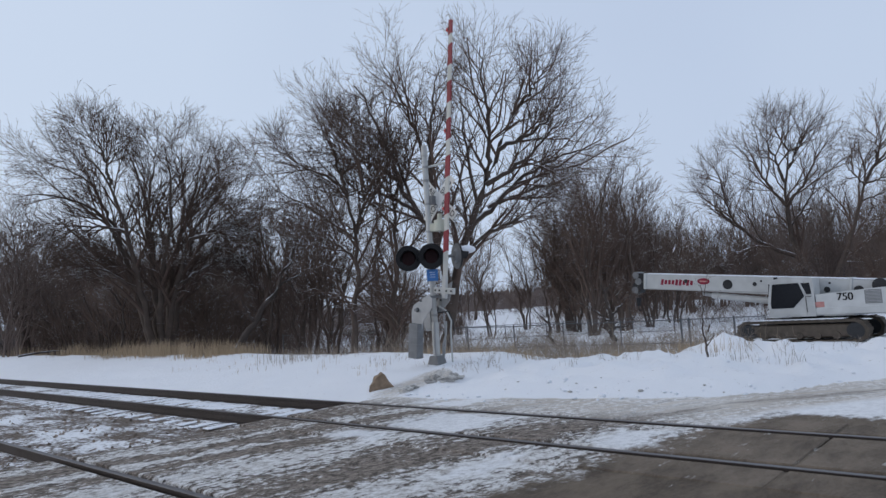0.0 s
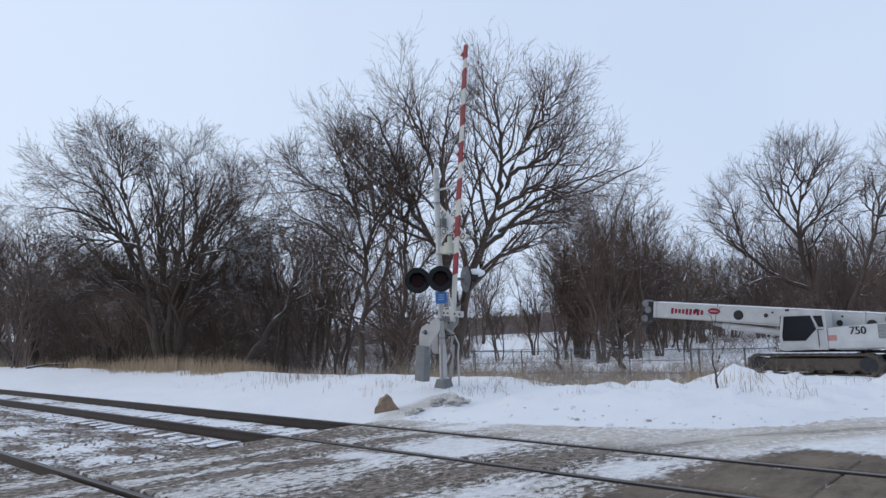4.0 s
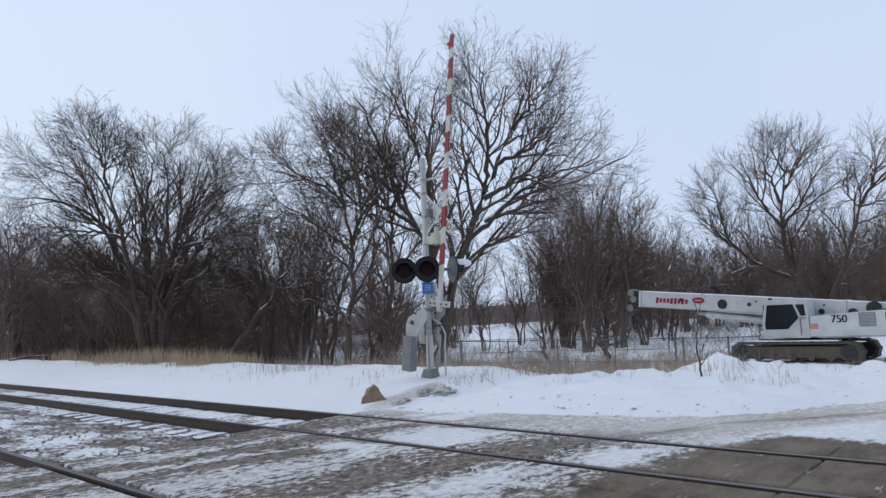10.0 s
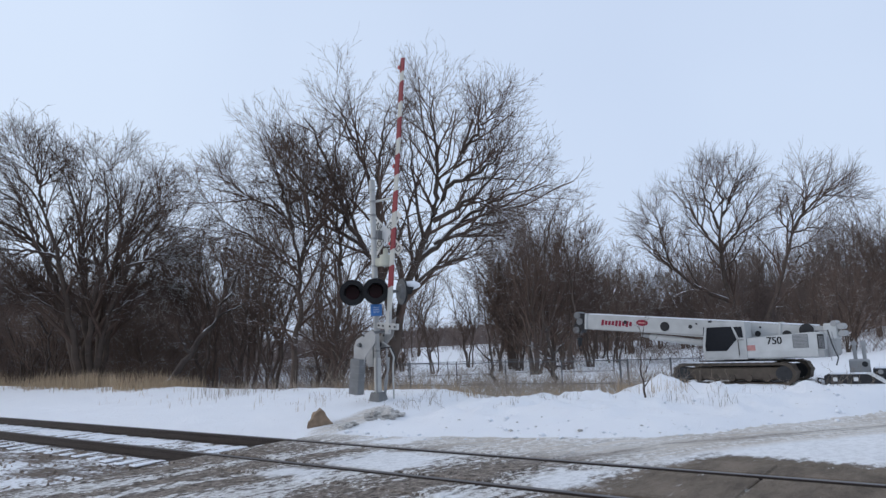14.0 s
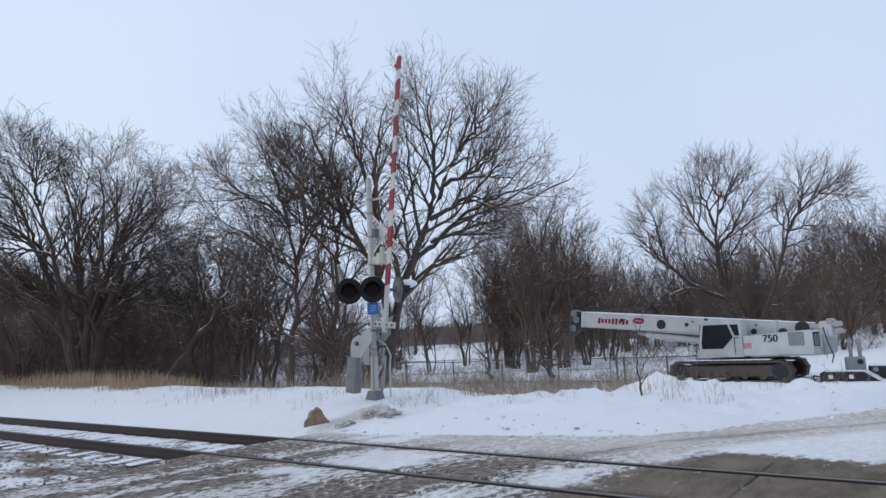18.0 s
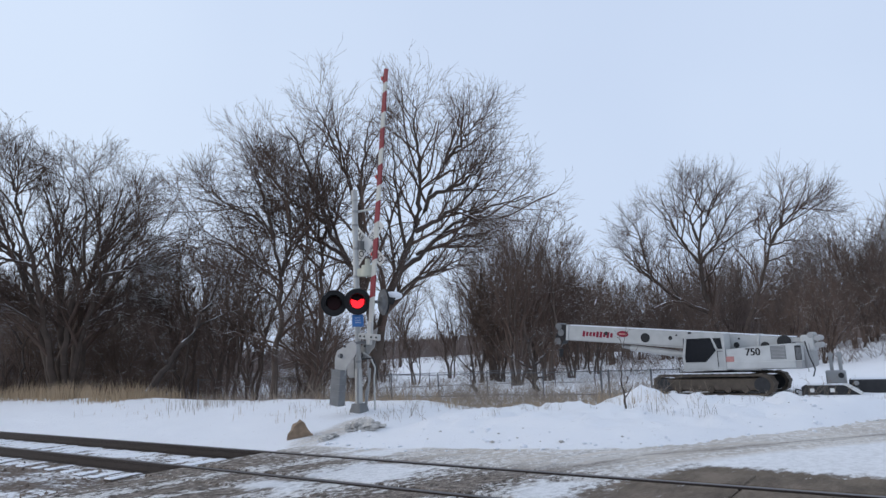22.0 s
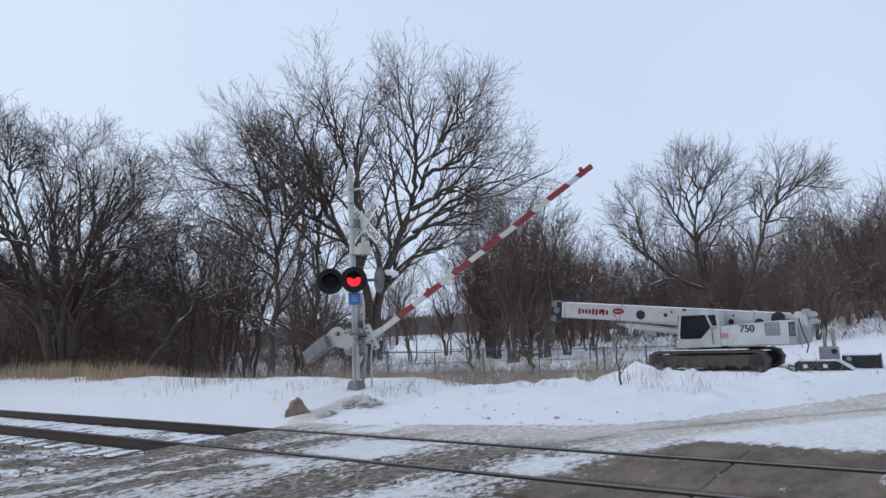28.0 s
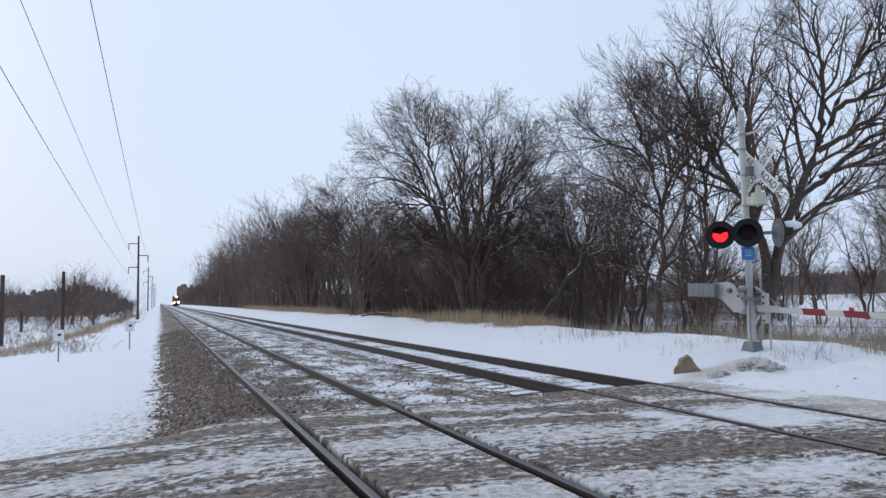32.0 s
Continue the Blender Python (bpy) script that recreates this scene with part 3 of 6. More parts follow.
# loose ballast stones on the shoulder and between the rails
def stones(name, seed, count, label):
    rng = np.random.default_rng(seed)
    oct_v = np.array([(1, 0, 0), (-1, 0, 0), (0, 1, 0), (0, -1, 0), (0, 0, 1), (0, 0, -1)], float)
    oct_f = np.array([(0, 2, 4), (2, 1, 4), (1, 3, 4), (3, 0, 4), (2, 0, 5), (1, 2, 5), (3, 1, 5), (0, 3, 5)])
    V, Q = [], []
    for i in range(count):
        y = 9.2 + 34 * rng.random() ** 1.5
        u = rng.random()
        if u < 0.82:
            x = rng.uniform(0.02, 1.42) - 0.25 * rng.random() ** 4
        elif u < 0.93:
            x = rng.uniform(1.6, 2.95)
        else:
            x = rng.uniform(3.1, 5.9)
        s = rng.uniform(0.014, 0.036)
        v = oct_v * s * rng.uniform(0.6, 1.2, (6, 3)) + rng.normal(size=(6, 3)) * s * 0.15
        Q.append(oct_f + 6 * i)
        V.append(v + np.array([x, y, on_ground(x, y) + s * 0.25]))
    ob = mesh_arrays(name, np.concatenate(V), np.concatenate(Q), M_STONE)
    ob.data.polygons.foreach_set("use_smooth", np.zeros(len(ob.data.polygons), dtype=bool))
    return tagged(ob, label, "gravel", kind="stuff")


stones("ballast_stones", 3, 9000, "loose grey-brown ballast stones dusted with snow")


# ---- bare trees ----
def unit(v):
    return v / np.maximum(np.linalg.norm(v, axis=-1, keepdims=True), 1e-9)


def tubes(paths, radii, sides):
    """Batches of tapering tubes: paths (b, n, 3), radii (b, n)."""
    b, n, _ = paths.shape
    tan = unit(np.gradient(paths, axis=1))
    ref = np.where(np.abs(tan[..., 2:3]) > 0.9, np.array([1.0, 0, 0]), np.array([0, 0, 1.0]))
    u = unit(np.cross(tan, ref))
    w = np.cross(tan, u)
    ang = np.arange(sides) * 2 * np.pi / sides
    ring = u[:, :, None] * np.cos(ang)[None, None, :, None] + w[:, :, None] * np.sin(ang)[None, None, :, None]
    v = paths[:, :, None] + ring * radii[:, :, None, None]
    base = (np.arange(b)[:, None, None] * n + np.arange(n - 1)[None, :, None]) * sides
    k = np.arange(sides)[None, None, :]
    k2 = (k + 1) % sides
    q = np.stack([base + k, base + k2, base + sides + k2, base + sides + k], -1).reshape(-1, 4)
    return v.reshape(-1, 3), q


def merge(chunks):
    vs, qs, o = [], [], 0
    for v, q in chunks:
        vs.append(v)
        qs.append(q + o)
        o += len(v)
    return np.concatenate(vs), np.concatenate(qs)


def sprout(rng, paths, radii, per, length, spread, rise, n, r_ratio, lo=0.25, wander=0.16, rmin=0.004, size=None, taper=0.55):
    """Side shoots from every path of a batch: `per` each, along its outer part, bending as they go."""
    b, m, _ = paths.shape
    t = lo + (1 - lo) * (np.arange(per)[None, :] + rng.random((b, per))) / per
    f = t * (m - 1)
    i = np.minimum(f.astype(int), m - 2)
    w = (f - i)[..., None]
    rows = np.arange(b)[:, None]
    start = paths[rows, i] * (1 - w) + paths[rows, i + 1] * w
    rad = radii[rows, i] * (1 - w[..., 0]) + radii[rows, i + 1] * w[..., 0]
    tan = unit(paths[rows, i + 1] - paths[rows, i])
    side = unit(np.cross(tan, rng.normal(size=(b, per, 3))))
    a = np.radians(spread) * (0.65 + 0.7 * rng.random((b, per, 1)))
    d = unit(tan * np.cos(a) + side * np.sin(a) + np.array([0, 0, rise]))
    L = length * (0.55 + 0.9 * rng.random((b, per, 1))) * (1.15 - taper * t[..., None])
    if size is not None:
        L = L * size[:, None, None]
    start, d, L, rad = start.reshape(-1, 3), d.reshape(-1, 3), L.reshape(-1, 1), rad.reshape(-1)
    pts, p = [start], start
    for s in range(n - 1):
        p = p + d * L / (n - 1)
        pts.append(p)
        d = unit(d + rng.normal(size=d.shape) * wander + np.array([0, 0, rise * 0.35]))
    r0 = np.maximum(np.minimum(rad * r_ratio, 0.02 + L[:, 0] * 0.022), rmin)
    return np.stack(pts, 1), r0[:, None] * np.linspace(1, 0.35, n)[None, :]


def bend(points, n=12):
    """A smooth line through a few points."""
    p = np.array(points, float)
    t = np.concatenate([[0], np.cumsum(np.linalg.norm(np.diff(p, axis=0), axis=1))])
    s = np.linspace(0, t[-1], n)
    out = np.stack([np.interp(s, t, p[:, k]) for k in range(3)], 1)
    for _ in range(2):
        out[1:-1] = 0.5 * out[1:-1] + 0.25 * (out[:-2] + out[2:])
    return out


def fine_crown(rng, lines_, levels, rmin, wander=0.12):
    """Branches, boughs and twigs on given limbs, level by level: (shoots each, length, spread, rise, points)."""
    P, R = np.array([ln for ln, rr in lines_]), np.array([rr for ln, rr in lines_])
    size = np.linalg.norm(np.diff(P, axis=1), axis=2).sum(1)
    size = np.clip(size / size.mean(), 0.55, 1.25)
    out = []
    for k, (per, length, spread, rise, n) in enumerate(levels):
        P, R = sprout(rng, P, R, per, length, spread, rise, n, 0.66, 0.2 if k == 0 else 0.1, wander, rmin, size if k == 0 else None, 0.85 if k == 0 else 0.6)
        out.append(tubes(P, R, 5 if k == 0 else 3))
    return merge(out)


SPREADING = ((9, 3.1, 31, 0.05, 7), (6, 1.5, 31, 0.07, 5), (5, 0.72, 33, 0.07, 3), (2, 0.36, 34, 0.06, 2))


def planned_tree(at, az, limbs, label, seed, levels=SPREADING, tint=None, depth=1.0, category="tree", rmin=0.0062, girth=0.8, drop=0.0, wander=0.11):
    """A tree of known limbs. limbs: (start radius, [(sideways, up), ...]) seen from azimuth az; depth is drawn at random,
    and a limb starts at the depth of the one that bears it. drop: taken off all heights but the root's."""
    rng = np.random.default_rng(seed)
    t = thing("tree", at, -az, label=label, category=category, group="roadside trees")
    lines_ = []
    for k, (r0, pts) in enumerate(limbs):
        lean = 0.0 if k == 0 else (0.15 + 0.45 * rng.random()) * (-1) ** k * depth
        pts = [(a, b - drop if b > 0 else -0.25) for a, b in pts]
        p0, dep = pts[0], 0.0
        if lines_ and p0[1] > 0.3:
            every = np.concatenate([ln for ln, rr in lines_])
            far = math.hypot(at[0], at[1])
            seen = np.stack([every[:, 0], every[:, 2] + at[2] - EYE[2]], 1) * (far / (far + every[:, 1]))[:, None] + np.array([0, EYE[2] - at[2]])
            dep = float(every[np.argmin(np.hypot(seen[:, 0] - p0[0], seen[:, 1] - p0[1])), 1])
        p3 = [(a + rng.normal() * 0.03, dep + lean * 0.8 * math.hypot(a - p0[0], b - p0[1]), b) for a, b in pts]
        p3[0] = (p0[0], dep, p0[1])
        far = math.hypot(at[0], at[1])
        p3 = [(a * (far + c) / far, c, (b + at[2] - EYE[2]) * (far + c) / far + EYE[2] - at[2]) for a, c, b in p3]
        ln = bend(p3, 20)[:18]
        ln[1:-1] += rng.normal(size=ln[1:-1].shape) * min(0.045, 0.35 * r0)
        rr = r0 * girth * np.linspace(1, 0.12, 18)
        if p0[1] <= 0:
            rr[:2] *= (1.3, 1.1)
        lines_.append((ln, rr))
    v, q = merge([tubes(ln[None], rr[None], 8) for ln, rr in lines_])
    mesh_arrays("trunk", v, q, M_BARK, t)
    v, q = fine_crown(rng, lines_, levels, rmin, wander)
    mesh_arrays("crown", v, q, tint or M_TWIG, t)
    return t


def wild_limbs(rng, h, spread, stems, lean=0.35, fork=0.2):
    """Stems that fan out to a rounded crown, each with side limbs to crown points near its own."""
    P, R = [], []
    zc = 0.5 * h

    def crown_point(phi, th):
        k = rng.uniform(0.8, 1.0)
        return np.array([spread * k * math.sin(th) * math.cos(phi), spread * k * math.sin(th) * math.sin(phi), zc + (h - zc) * k * math.cos(th)])

    turn = rng.uniform(0, 2 * np.pi)
    for s in range(stems):
        phi = turn + 2 * np.pi * s / stems + rng.uniform(-0.5, 0.5)
        top = crown_point(phi, rng.uniform(0.15, 0.9))
        base = np.array([math.cos(phi) * 0.12 * stems ** 0.5, math.sin(phi) * 0.12 * stems ** 0.5, -0.25])
        ctrl = np.array([top[0] * 0.35, top[1] * 0.35, top[2] * 0.5]) + rng.normal(size=3) * 0.035 * h
        main = bend([base, (base + ctrl) / 2 + rng.normal(size=3) * 0.1, ctrl, (ctrl + top) / 2 + rng.normal(size=3) * 0.1, top])
        r0 = 0.009 * h + 0.02
        P.append(main)
        R.append(r0 * np.linspace(1, 0.2, 12))
        for j in range(5):
            f = rng.uniform(fork, 0.7)
            i = int(f * 11)
            e = crown_point(phi + rng.uniform(-1.3, 1.3), rng.uniform(0.1, 1.75))
            m2 = main[i] * 0.5 + e * 0.5 + np.array([0, 0, -0.05 * h]) + rng.normal(size=3) * 0.03 * h
            P.append(bend([main[i], m2, e]))
            R.append(r0 * (1 - f) * 0.7 * np.linspace(1, 0.25, 12))
    return np.array(P), np.array(R)


def wild_tree(name, seed, h, spread, stems, tint, rmin=0.011, per=9):
    """A wild tree of several leaning, crooked stems that open into a twiggy crown."""
    rng = np.random.default_rng(seed)
    t = thing(name)
    lines_ = []
    turn = rng.uniform(0, 2 * np.pi)
    for s in range(stems):
        phi = turn + 2 * np.pi * s / stems + rng.uniform(-0.6, 0.6)
        out = rng.uniform(0.25, 0.85) * spread
        top = np.array([math.cos(phi) * out, math.sin(phi) * out, h * rng.uniform(0.68, 0.92)])
        base = np.array([math.cos(phi), math.sin(phi), 0]) * rng.uniform(0.1, 0.35) * (1 if stems > 1 else 0)
        base[2] = -0.25
        ctrl = base + (top - base) * np.array([0.22, 0.22, 0.4]) + rng.normal(size=3) * 0.03 * h
        c2 = base + (top - base) * np.array([0.55, 0.55, 0.72]) + rng.normal(size=3) * 0.03 * h
        ln = bend([base, ctrl, c2, top], 14)
        ln[1:] += np.cumsum(rng.normal(size=(13, 3)) * 0.011 * h, axis=0) * np.array([1, 1, 0.3])
        lines_.append((ln, (0.009 * h + 0.015) * rng.uniform(0.7, 1.15) * np.linspace(1, 0.18, 14)))
    v, q = merge([tubes(ln[None], rr[None], 6) for ln, rr in lines_])
    mesh_arrays("trunk", v, q, M_BARK, t)
    v, q = fine_crown(rng, lines_, ((per, 0.36 * h, 32, 0.06, 6), (5, 0.17 * h, 32, 0.07, 4), (4, 0.085 * h, 34, 0.06, 3), (1, 0.045 * h, 36, 0.05, 2)), rmin)
    mesh_arrays("crown", v, q, tint, t)
    return t


def polar(az, d):
    return d * math.sin(radians(az)), d * math.cos(radians(az))


def stand(az, d, dz=0.0):
    x, y = polar(az, d)
    return (x, y, on_ground(x, y) + dz)


# the great spreading tree behind the signal
planned_tree(stand(47.8, 24), 47.8, [
    (0.27, [(-0.2, 0), (0.26, 1.68), (0.76, 3.64), (1.32, 5.24), (1.86, 6.26), (2.43, 7.51), (3.0, 8.78), (3.5, 10.1), (3.9, 11.3)]),
    (0.20, [(0.3, 1.9), (0.07, 3.87), (-0.2, 5.08), (-0.69, 5.4), (-1.17, 6.13), (-1.64, 8.0), (-2.13, 9.27), (-2.9, 10.6), (-3.3, 11.2)]),
    (0.15, [(1.1, 4.7), (2.25, 5.63), (3.11, 6.44), (4.4, 7.05), (5.9, 7.45), (7.0, 7.6)]),
    (0.13, [(1.86, 6.26), (2.92, 6.76), (4.23, 7.9), (5.3, 8.8)]),
    (0.11, [(1.9, 5.4), (3.51, 6.01), (4.56, 6.2), (5.8, 6.5)]),
    (0.12, [(2.43, 7.51), (3.17, 7.82), (4.26, 8.44), (5.0, 9.6)]),
    (0.11, [(3.0, 8.78), (3.91, 9.86), (4.6, 10.9)]),
    (0.13, [(1.95, 6.5), (2.16, 8.58), (2.0, 9.88), (1.95, 11.2), (2.1, 12.0)]),
    (0.14, [(0.0, 4.3), (-0.15, 6.93), (0.09, 8.61), (0.35, 10.32), (0.9, 11.6)]),
    (0.11, [(-0.1, 6.6), (-0.43, 7.98), (-0.91, 9.47), (-1.5, 10.77), (-1.9, 11.6)]),
    (0.11, [(-0.69, 5.4), (-1.77, 6.14), (-2.95, 6.28), (-4.0, 6.6)]),
    (0.10, [(0.76, 3.7), (1.59, 4.42), (2.62, 4.79), (3.68, 5.38), (5.0, 5.6)]),
    (0.09, [(-1.3, 6.6), (-2.6, 7.6), (-3.6, 8.8), (-4.3, 9.6)]),
    (0.09, [(1.5, 5.6), (1.2, 7.6), (1.2, 9.4), (0.9, 10.8)])],
    "great leafless spreading tree with dark forking limbs behind the signal", 11, ((10, 3.0, 36, 0.03, 8), (6, 1.5, 36, 0.06, 6), (5, 0.75, 36, 0.07, 4), (1, 0.36, 36, 0.05, 2)), rmin=0.0056, depth=0.8)
# many-stemmed tree by the grass strip
planned_tree(stand(25.9, 33), 26.4, [
    (0.23, [(-0.5, 0), (-1.33, 3.95), (-1.89, 6.47), (-2.7, 8.0), (-4.4, 8.8), (-6.4, 8.6), (-7.0, 8.4)]),
    (0.22, [(-0.45, 0), (-1.23, 4.5), (-1.6, 7.02), (-2.25, 9.2), (-3.1, 10.5), (-4.5, 11.1)]),
    (0.22, [(-0.4, 0), (-0.6, 4.48), (-0.62, 7.28), (-1.12, 9.7), (-1.7, 11.2), (-2.2, 12.0)]),
    (0.21, [(-0.3, 0), (-0.31, 4.76), (0.22, 7.53), (0.2, 9.9), (-0.05, 11.4), (-0.2, 12.2)]),
    (0.20, [(-0.25, 0), (0.07, 4.47), (0.63, 7.24), (1.38, 9.4), (1.7, 10.9), (1.6, 11.8)]),
    (0.19, [(-0.2, 0), (0.29, 4.46), (1.03, 6.67), (2.19, 8.6), (3.0, 10.0), (3.4, 10.6)]),
    (0.18, [(-0.1, 0), (0.57, 4.73), (1.73, 6.93), (2.87, 8.2), (4.0, 8.9), (4.8, 9.0)]),
    (0.13, [(-0.6, 4.48), (-0.88, 7.85), (-0.41, 10.09), (-0.9, 11.6)]),
    (0.13, [(0.07, 4.47), (0.79, 8.08), (0.72, 10.62), (0.76, 11.9)]),
    (0.11, [(-1.6, 7.02), (-2.71, 7.34), (-4.12, 7.38), (-4.9, 7.0)]),
    (0.12, [(-1.89, 6.47), (-3.1, 9.3), (-4.4, 10.1), (-5.8, 10.2)]),
    (0.11, [(1.03, 6.67), (2.29, 7.19), (3.52, 7.3)]),
    (0.10, [(0.63, 7.24), (1.9, 9.4), (2.5, 11.1)]),
    (0.10, [(-2.25, 9.2), (-2.6, 10.6), (-3.2, 11.8)]),
    (0.09, [(0.3, 4.5), (2.0, 5.6), (3.6, 5.9)]),
    (0.09, [(-1.2, 4.4), (-2.6, 5.4), (-4.0, 5.6)])],
    "many-stemmed leafless tree with a rounded dense crown", 12, ((10, 2.9, 29, 0.0, 8), (7, 1.5, 31, 0.01, 6), (6, 0.8, 34, 0.02, 4), (2, 0.4, 38, 0.0, 2)), depth=0.95, wander=0.07, rmin=0.0076, drop=1.35)
# its neighbour farther along the tracks
planned_tree(stand(16.6, 50), 17.0, [
    (0.22, [(-0.4, 0), (-0.99, 4.87), (-2.61, 7.82), (-4.1, 9.5), (-5.4, 9.8)]),
    (0.21, [(-0.4, 0), (-0.56, 5.7), (-0.95, 8.65), (-1.7, 10.6)]),
    (0.20, [(-0.3, 0), (0.18, 5.69), (1.14, 8.63), (2.0, 10.0)]),
    (0.20, [(-0.3, 0), (-0.34, 6.96), (0.1, 10.6)]),
    (0.14, [(-0.99, 4.87), (-3.03, 6.57), (-4.6, 7.6)]),
    (0.12, [(0.18, 5.69), (2.2, 7.2), (3.4, 8.0)]),
    (0.12, [(-1.8, 6.3), (-2.6, 9.4), (-3.2, 10.6)])],
    "many-stemmed leafless tree in a line beside the tracks", 17, ((9, 2.9, 29, 0.0, 7), (7, 1.5, 31, 0.0, 5), (6, 0.8, 35, 0.0, 3), (1, 0.4, 42, 0.0, 2)), wander=0.07, rmin=0.009, drop=0.9)
# slim trees beside the great tree
planned_tree(stand(40.4, 23), 40.4, [
    (0.15, [(-0.08, 0), (0.07, 1.6), (0.17, 3.0), (0.23, 4.2), (-0.03, 5.5), (-0.76, 6.5), (-1.6, 7.6)]),
    (0.09, [(0.23, 4.2), (0.53, 5.7), (0.35, 7.2), (0.2, 8.2)]),
    (0.09, [(-0.03, 5.5), (-0.39, 6.9), (-0.76, 8.4)]),
    (0.07, [(0.15, 3.4), (-0.94, 4.2), (-1.9, 4.3)]),
    (0.07, [(-0.3, 6.0), (-1.5, 6.6), (-2.8, 7.6)]),
    (0.06, [(0.2, 4.0), (-1.0, 5.0), (-2.4, 5.8), (-3.4, 6.8)]),
    (0.06, [(0.3, 4.8), (1.3, 6.0), (1.7, 7.4)])],
    "slim leafless tree with a bare straight trunk", 13, ((12, 2.6, 42, 0.02, 7), (7, 1.25, 40, 0.05, 5), (5, 0.62, 38, 0.06, 3)), rmin=0.008)
planned_tree(stand(43.0, 23.5), 43.0, [
    (0.14, [(-0.3, 0), (0.17, 1.35), (0.53, 2.65), (0.6, 4.6), (0.53, 5.8), (0.26, 7.3), (0.0, 8.8)]),
    (0.12, [(0.0, 0), (0.45, 1.35), (0.75, 2.3), (0.68, 3.5)]),
    (0.08, [(0.6, 4.5), (-0.15, 5.4), (-1.1, 6.4), (-1.8, 7.4)]),
    (0.07, [(0.53, 5.7), (1.04, 7.0), (1.26, 8.2)]),
    (0.06, [(0.4, 6.6), (-0.6, 7.6), (-1.2, 8.8)]),
    (0.06, [(0.6, 3.6), (1.6, 4.6), (2.2, 5.6)])],
    "leaning leafless tree with twin stems", 14, ((12, 2.6, 42, 0.02, 7), (7, 1.25, 40, 0.05, 5), (5, 0.62, 38, 0.06, 3)), rmin=0.008)
# trees beyond the crane
FAR_LEVELS = ((8, 4.0, 33, 0.03, 8), (6, 2.1, 34, 0.05, 6), (6, 1.1, 35, 0.05, 4))
planned_tree(stand(77.0, 58), 77.0, [
    (0.36, [(0.4, 0), (-0.39, 2.75), (-1.1, 5.25), (-1.47, 7.56), (-1.51, 9.4), (-1.46, 11.26), (-0.95, 13.4), (-0.8, 15.6)]),
    (0.22, [(-1.1, 5.2), (-1.99, 5.68), (-3.63, 6.67), (-5.28, 8.12), (-5.77, 10.2), (-6.8, 11.3), (-8.0, 12.2), (-8.6, 12.7)]),
    (0.20, [(-1.5, 9.2), (-2.58, 10.91), (-3.51, 12.92), (-4.5, 14.4), (-4.8, 15.0)]),
    (0.17, [(-1.46, 11.1), (-2.11, 13.6), (-2.75, 15.2), (-3.0, 16.1)]),
    (0.15, [(-1.2, 12.0), (-0.14, 13.8), (0.4, 15.3), (0.6, 15.9)]),
    (0.18, [(-1.5, 9.2), (0.01, 11.0), (1.0, 13.3), (1.6, 14.3)]),
    (0.14, [(-1.47, 7.5), (0.09, 9.6), (0.64, 10.8), (1.5, 11.3)]),
    (0.13, [(-5.28, 8.12), (-6.9, 10.0), (-8.0, 11.4)]),
    (0.12, [(-5.77, 10.2), (-6.2, 12.4), (-6.8, 13.6)]),
    (0.12, [(-0.95, 13.4), (-1.72, 15.2), (-1.8, 16.3)]),
    (0.10, [(-3.4, 6.5), (-4.4, 9.0), (-4.6, 11.0)])],
    "tall leafless tree with a long sideways limb beyond the crane", 15, FAR_LEVELS, rmin=0.0105, drop=1.0)
planned_tree(stand(79.6, 58), 79.6, [
    (0.28, [(-2.3, 0), (-1.55, 3.11), (-0.51, 5.47), (0.36, 8.05), (1.07, 10.21), (1.18, 12.0), (0.85, 14.0), (1.0, 15.0)]),
    (0.17, [(1.07, 10.2), (1.94, 11.67), (3.4, 12.8), (4.2, 13.8), (4.7, 14.2)]),
    (0.14, [(1.94, 11.6), (2.15, 13.5), (2.6, 14.8)]),
    (0.12, [(1.15, 10.2), (2.4, 10.5), (4.0, 10.0)]),
    (0.10, [(0.65, 8.9), (2.28, 9.4), (3.85, 9.67)]),
    (0.12, [(1.05, 10.1), (0.13, 11.6), (-0.05, 12.4)]),
    (0.10, [(3.4, 12.8), (4.5, 12.65), (5.1, 12.55)])],
    "tall leafless tree leaning outward beyond the crane", 16, FAR_LEVELS, rmin=0.0105, drop=1.0)

# wild trees: a few kinds, repeated with their own turn and size
KINDS = [wild_tree("tree", 31, 10.0, 4.2, 6, M_TWIG), wild_tree("tree", 32, 9.0, 3.0, 4, M_TWIG),
         wild_tree("tree", 33, 7.5, 3.2, 6, M_TWIG_BROWN, per=8), wild_tree("tree", 34, 6.0, 3.0, 7, M_TWIG_BROWN, per=8)]
KIND_LABELS = ["leafless tree in a dense tree line", "slender leafless tree in a thicket", "brown bushy leafless tree", "low tangled leafless undergrowth tree"]
for k, ob in enumerate(KINDS):
    tagged(ob, KIND_LABELS[k], "tree", "tree line")


def place(k, at, turn, s, first=[set()]):
    tip = random.uniform(-7, 7), random.uniform(-7, 7)
    m = pose(*at, *tip, turn) @ Matrix.Diagonal((s, s, s, 1))
    if k not in first[0]:
        first[0].add(k)
        KINDS[k].matrix_basis = m
    else:
        c = copy_thing(KINDS[k], pose(*at, *tip, turn))
        c.scale = (s, s, s)


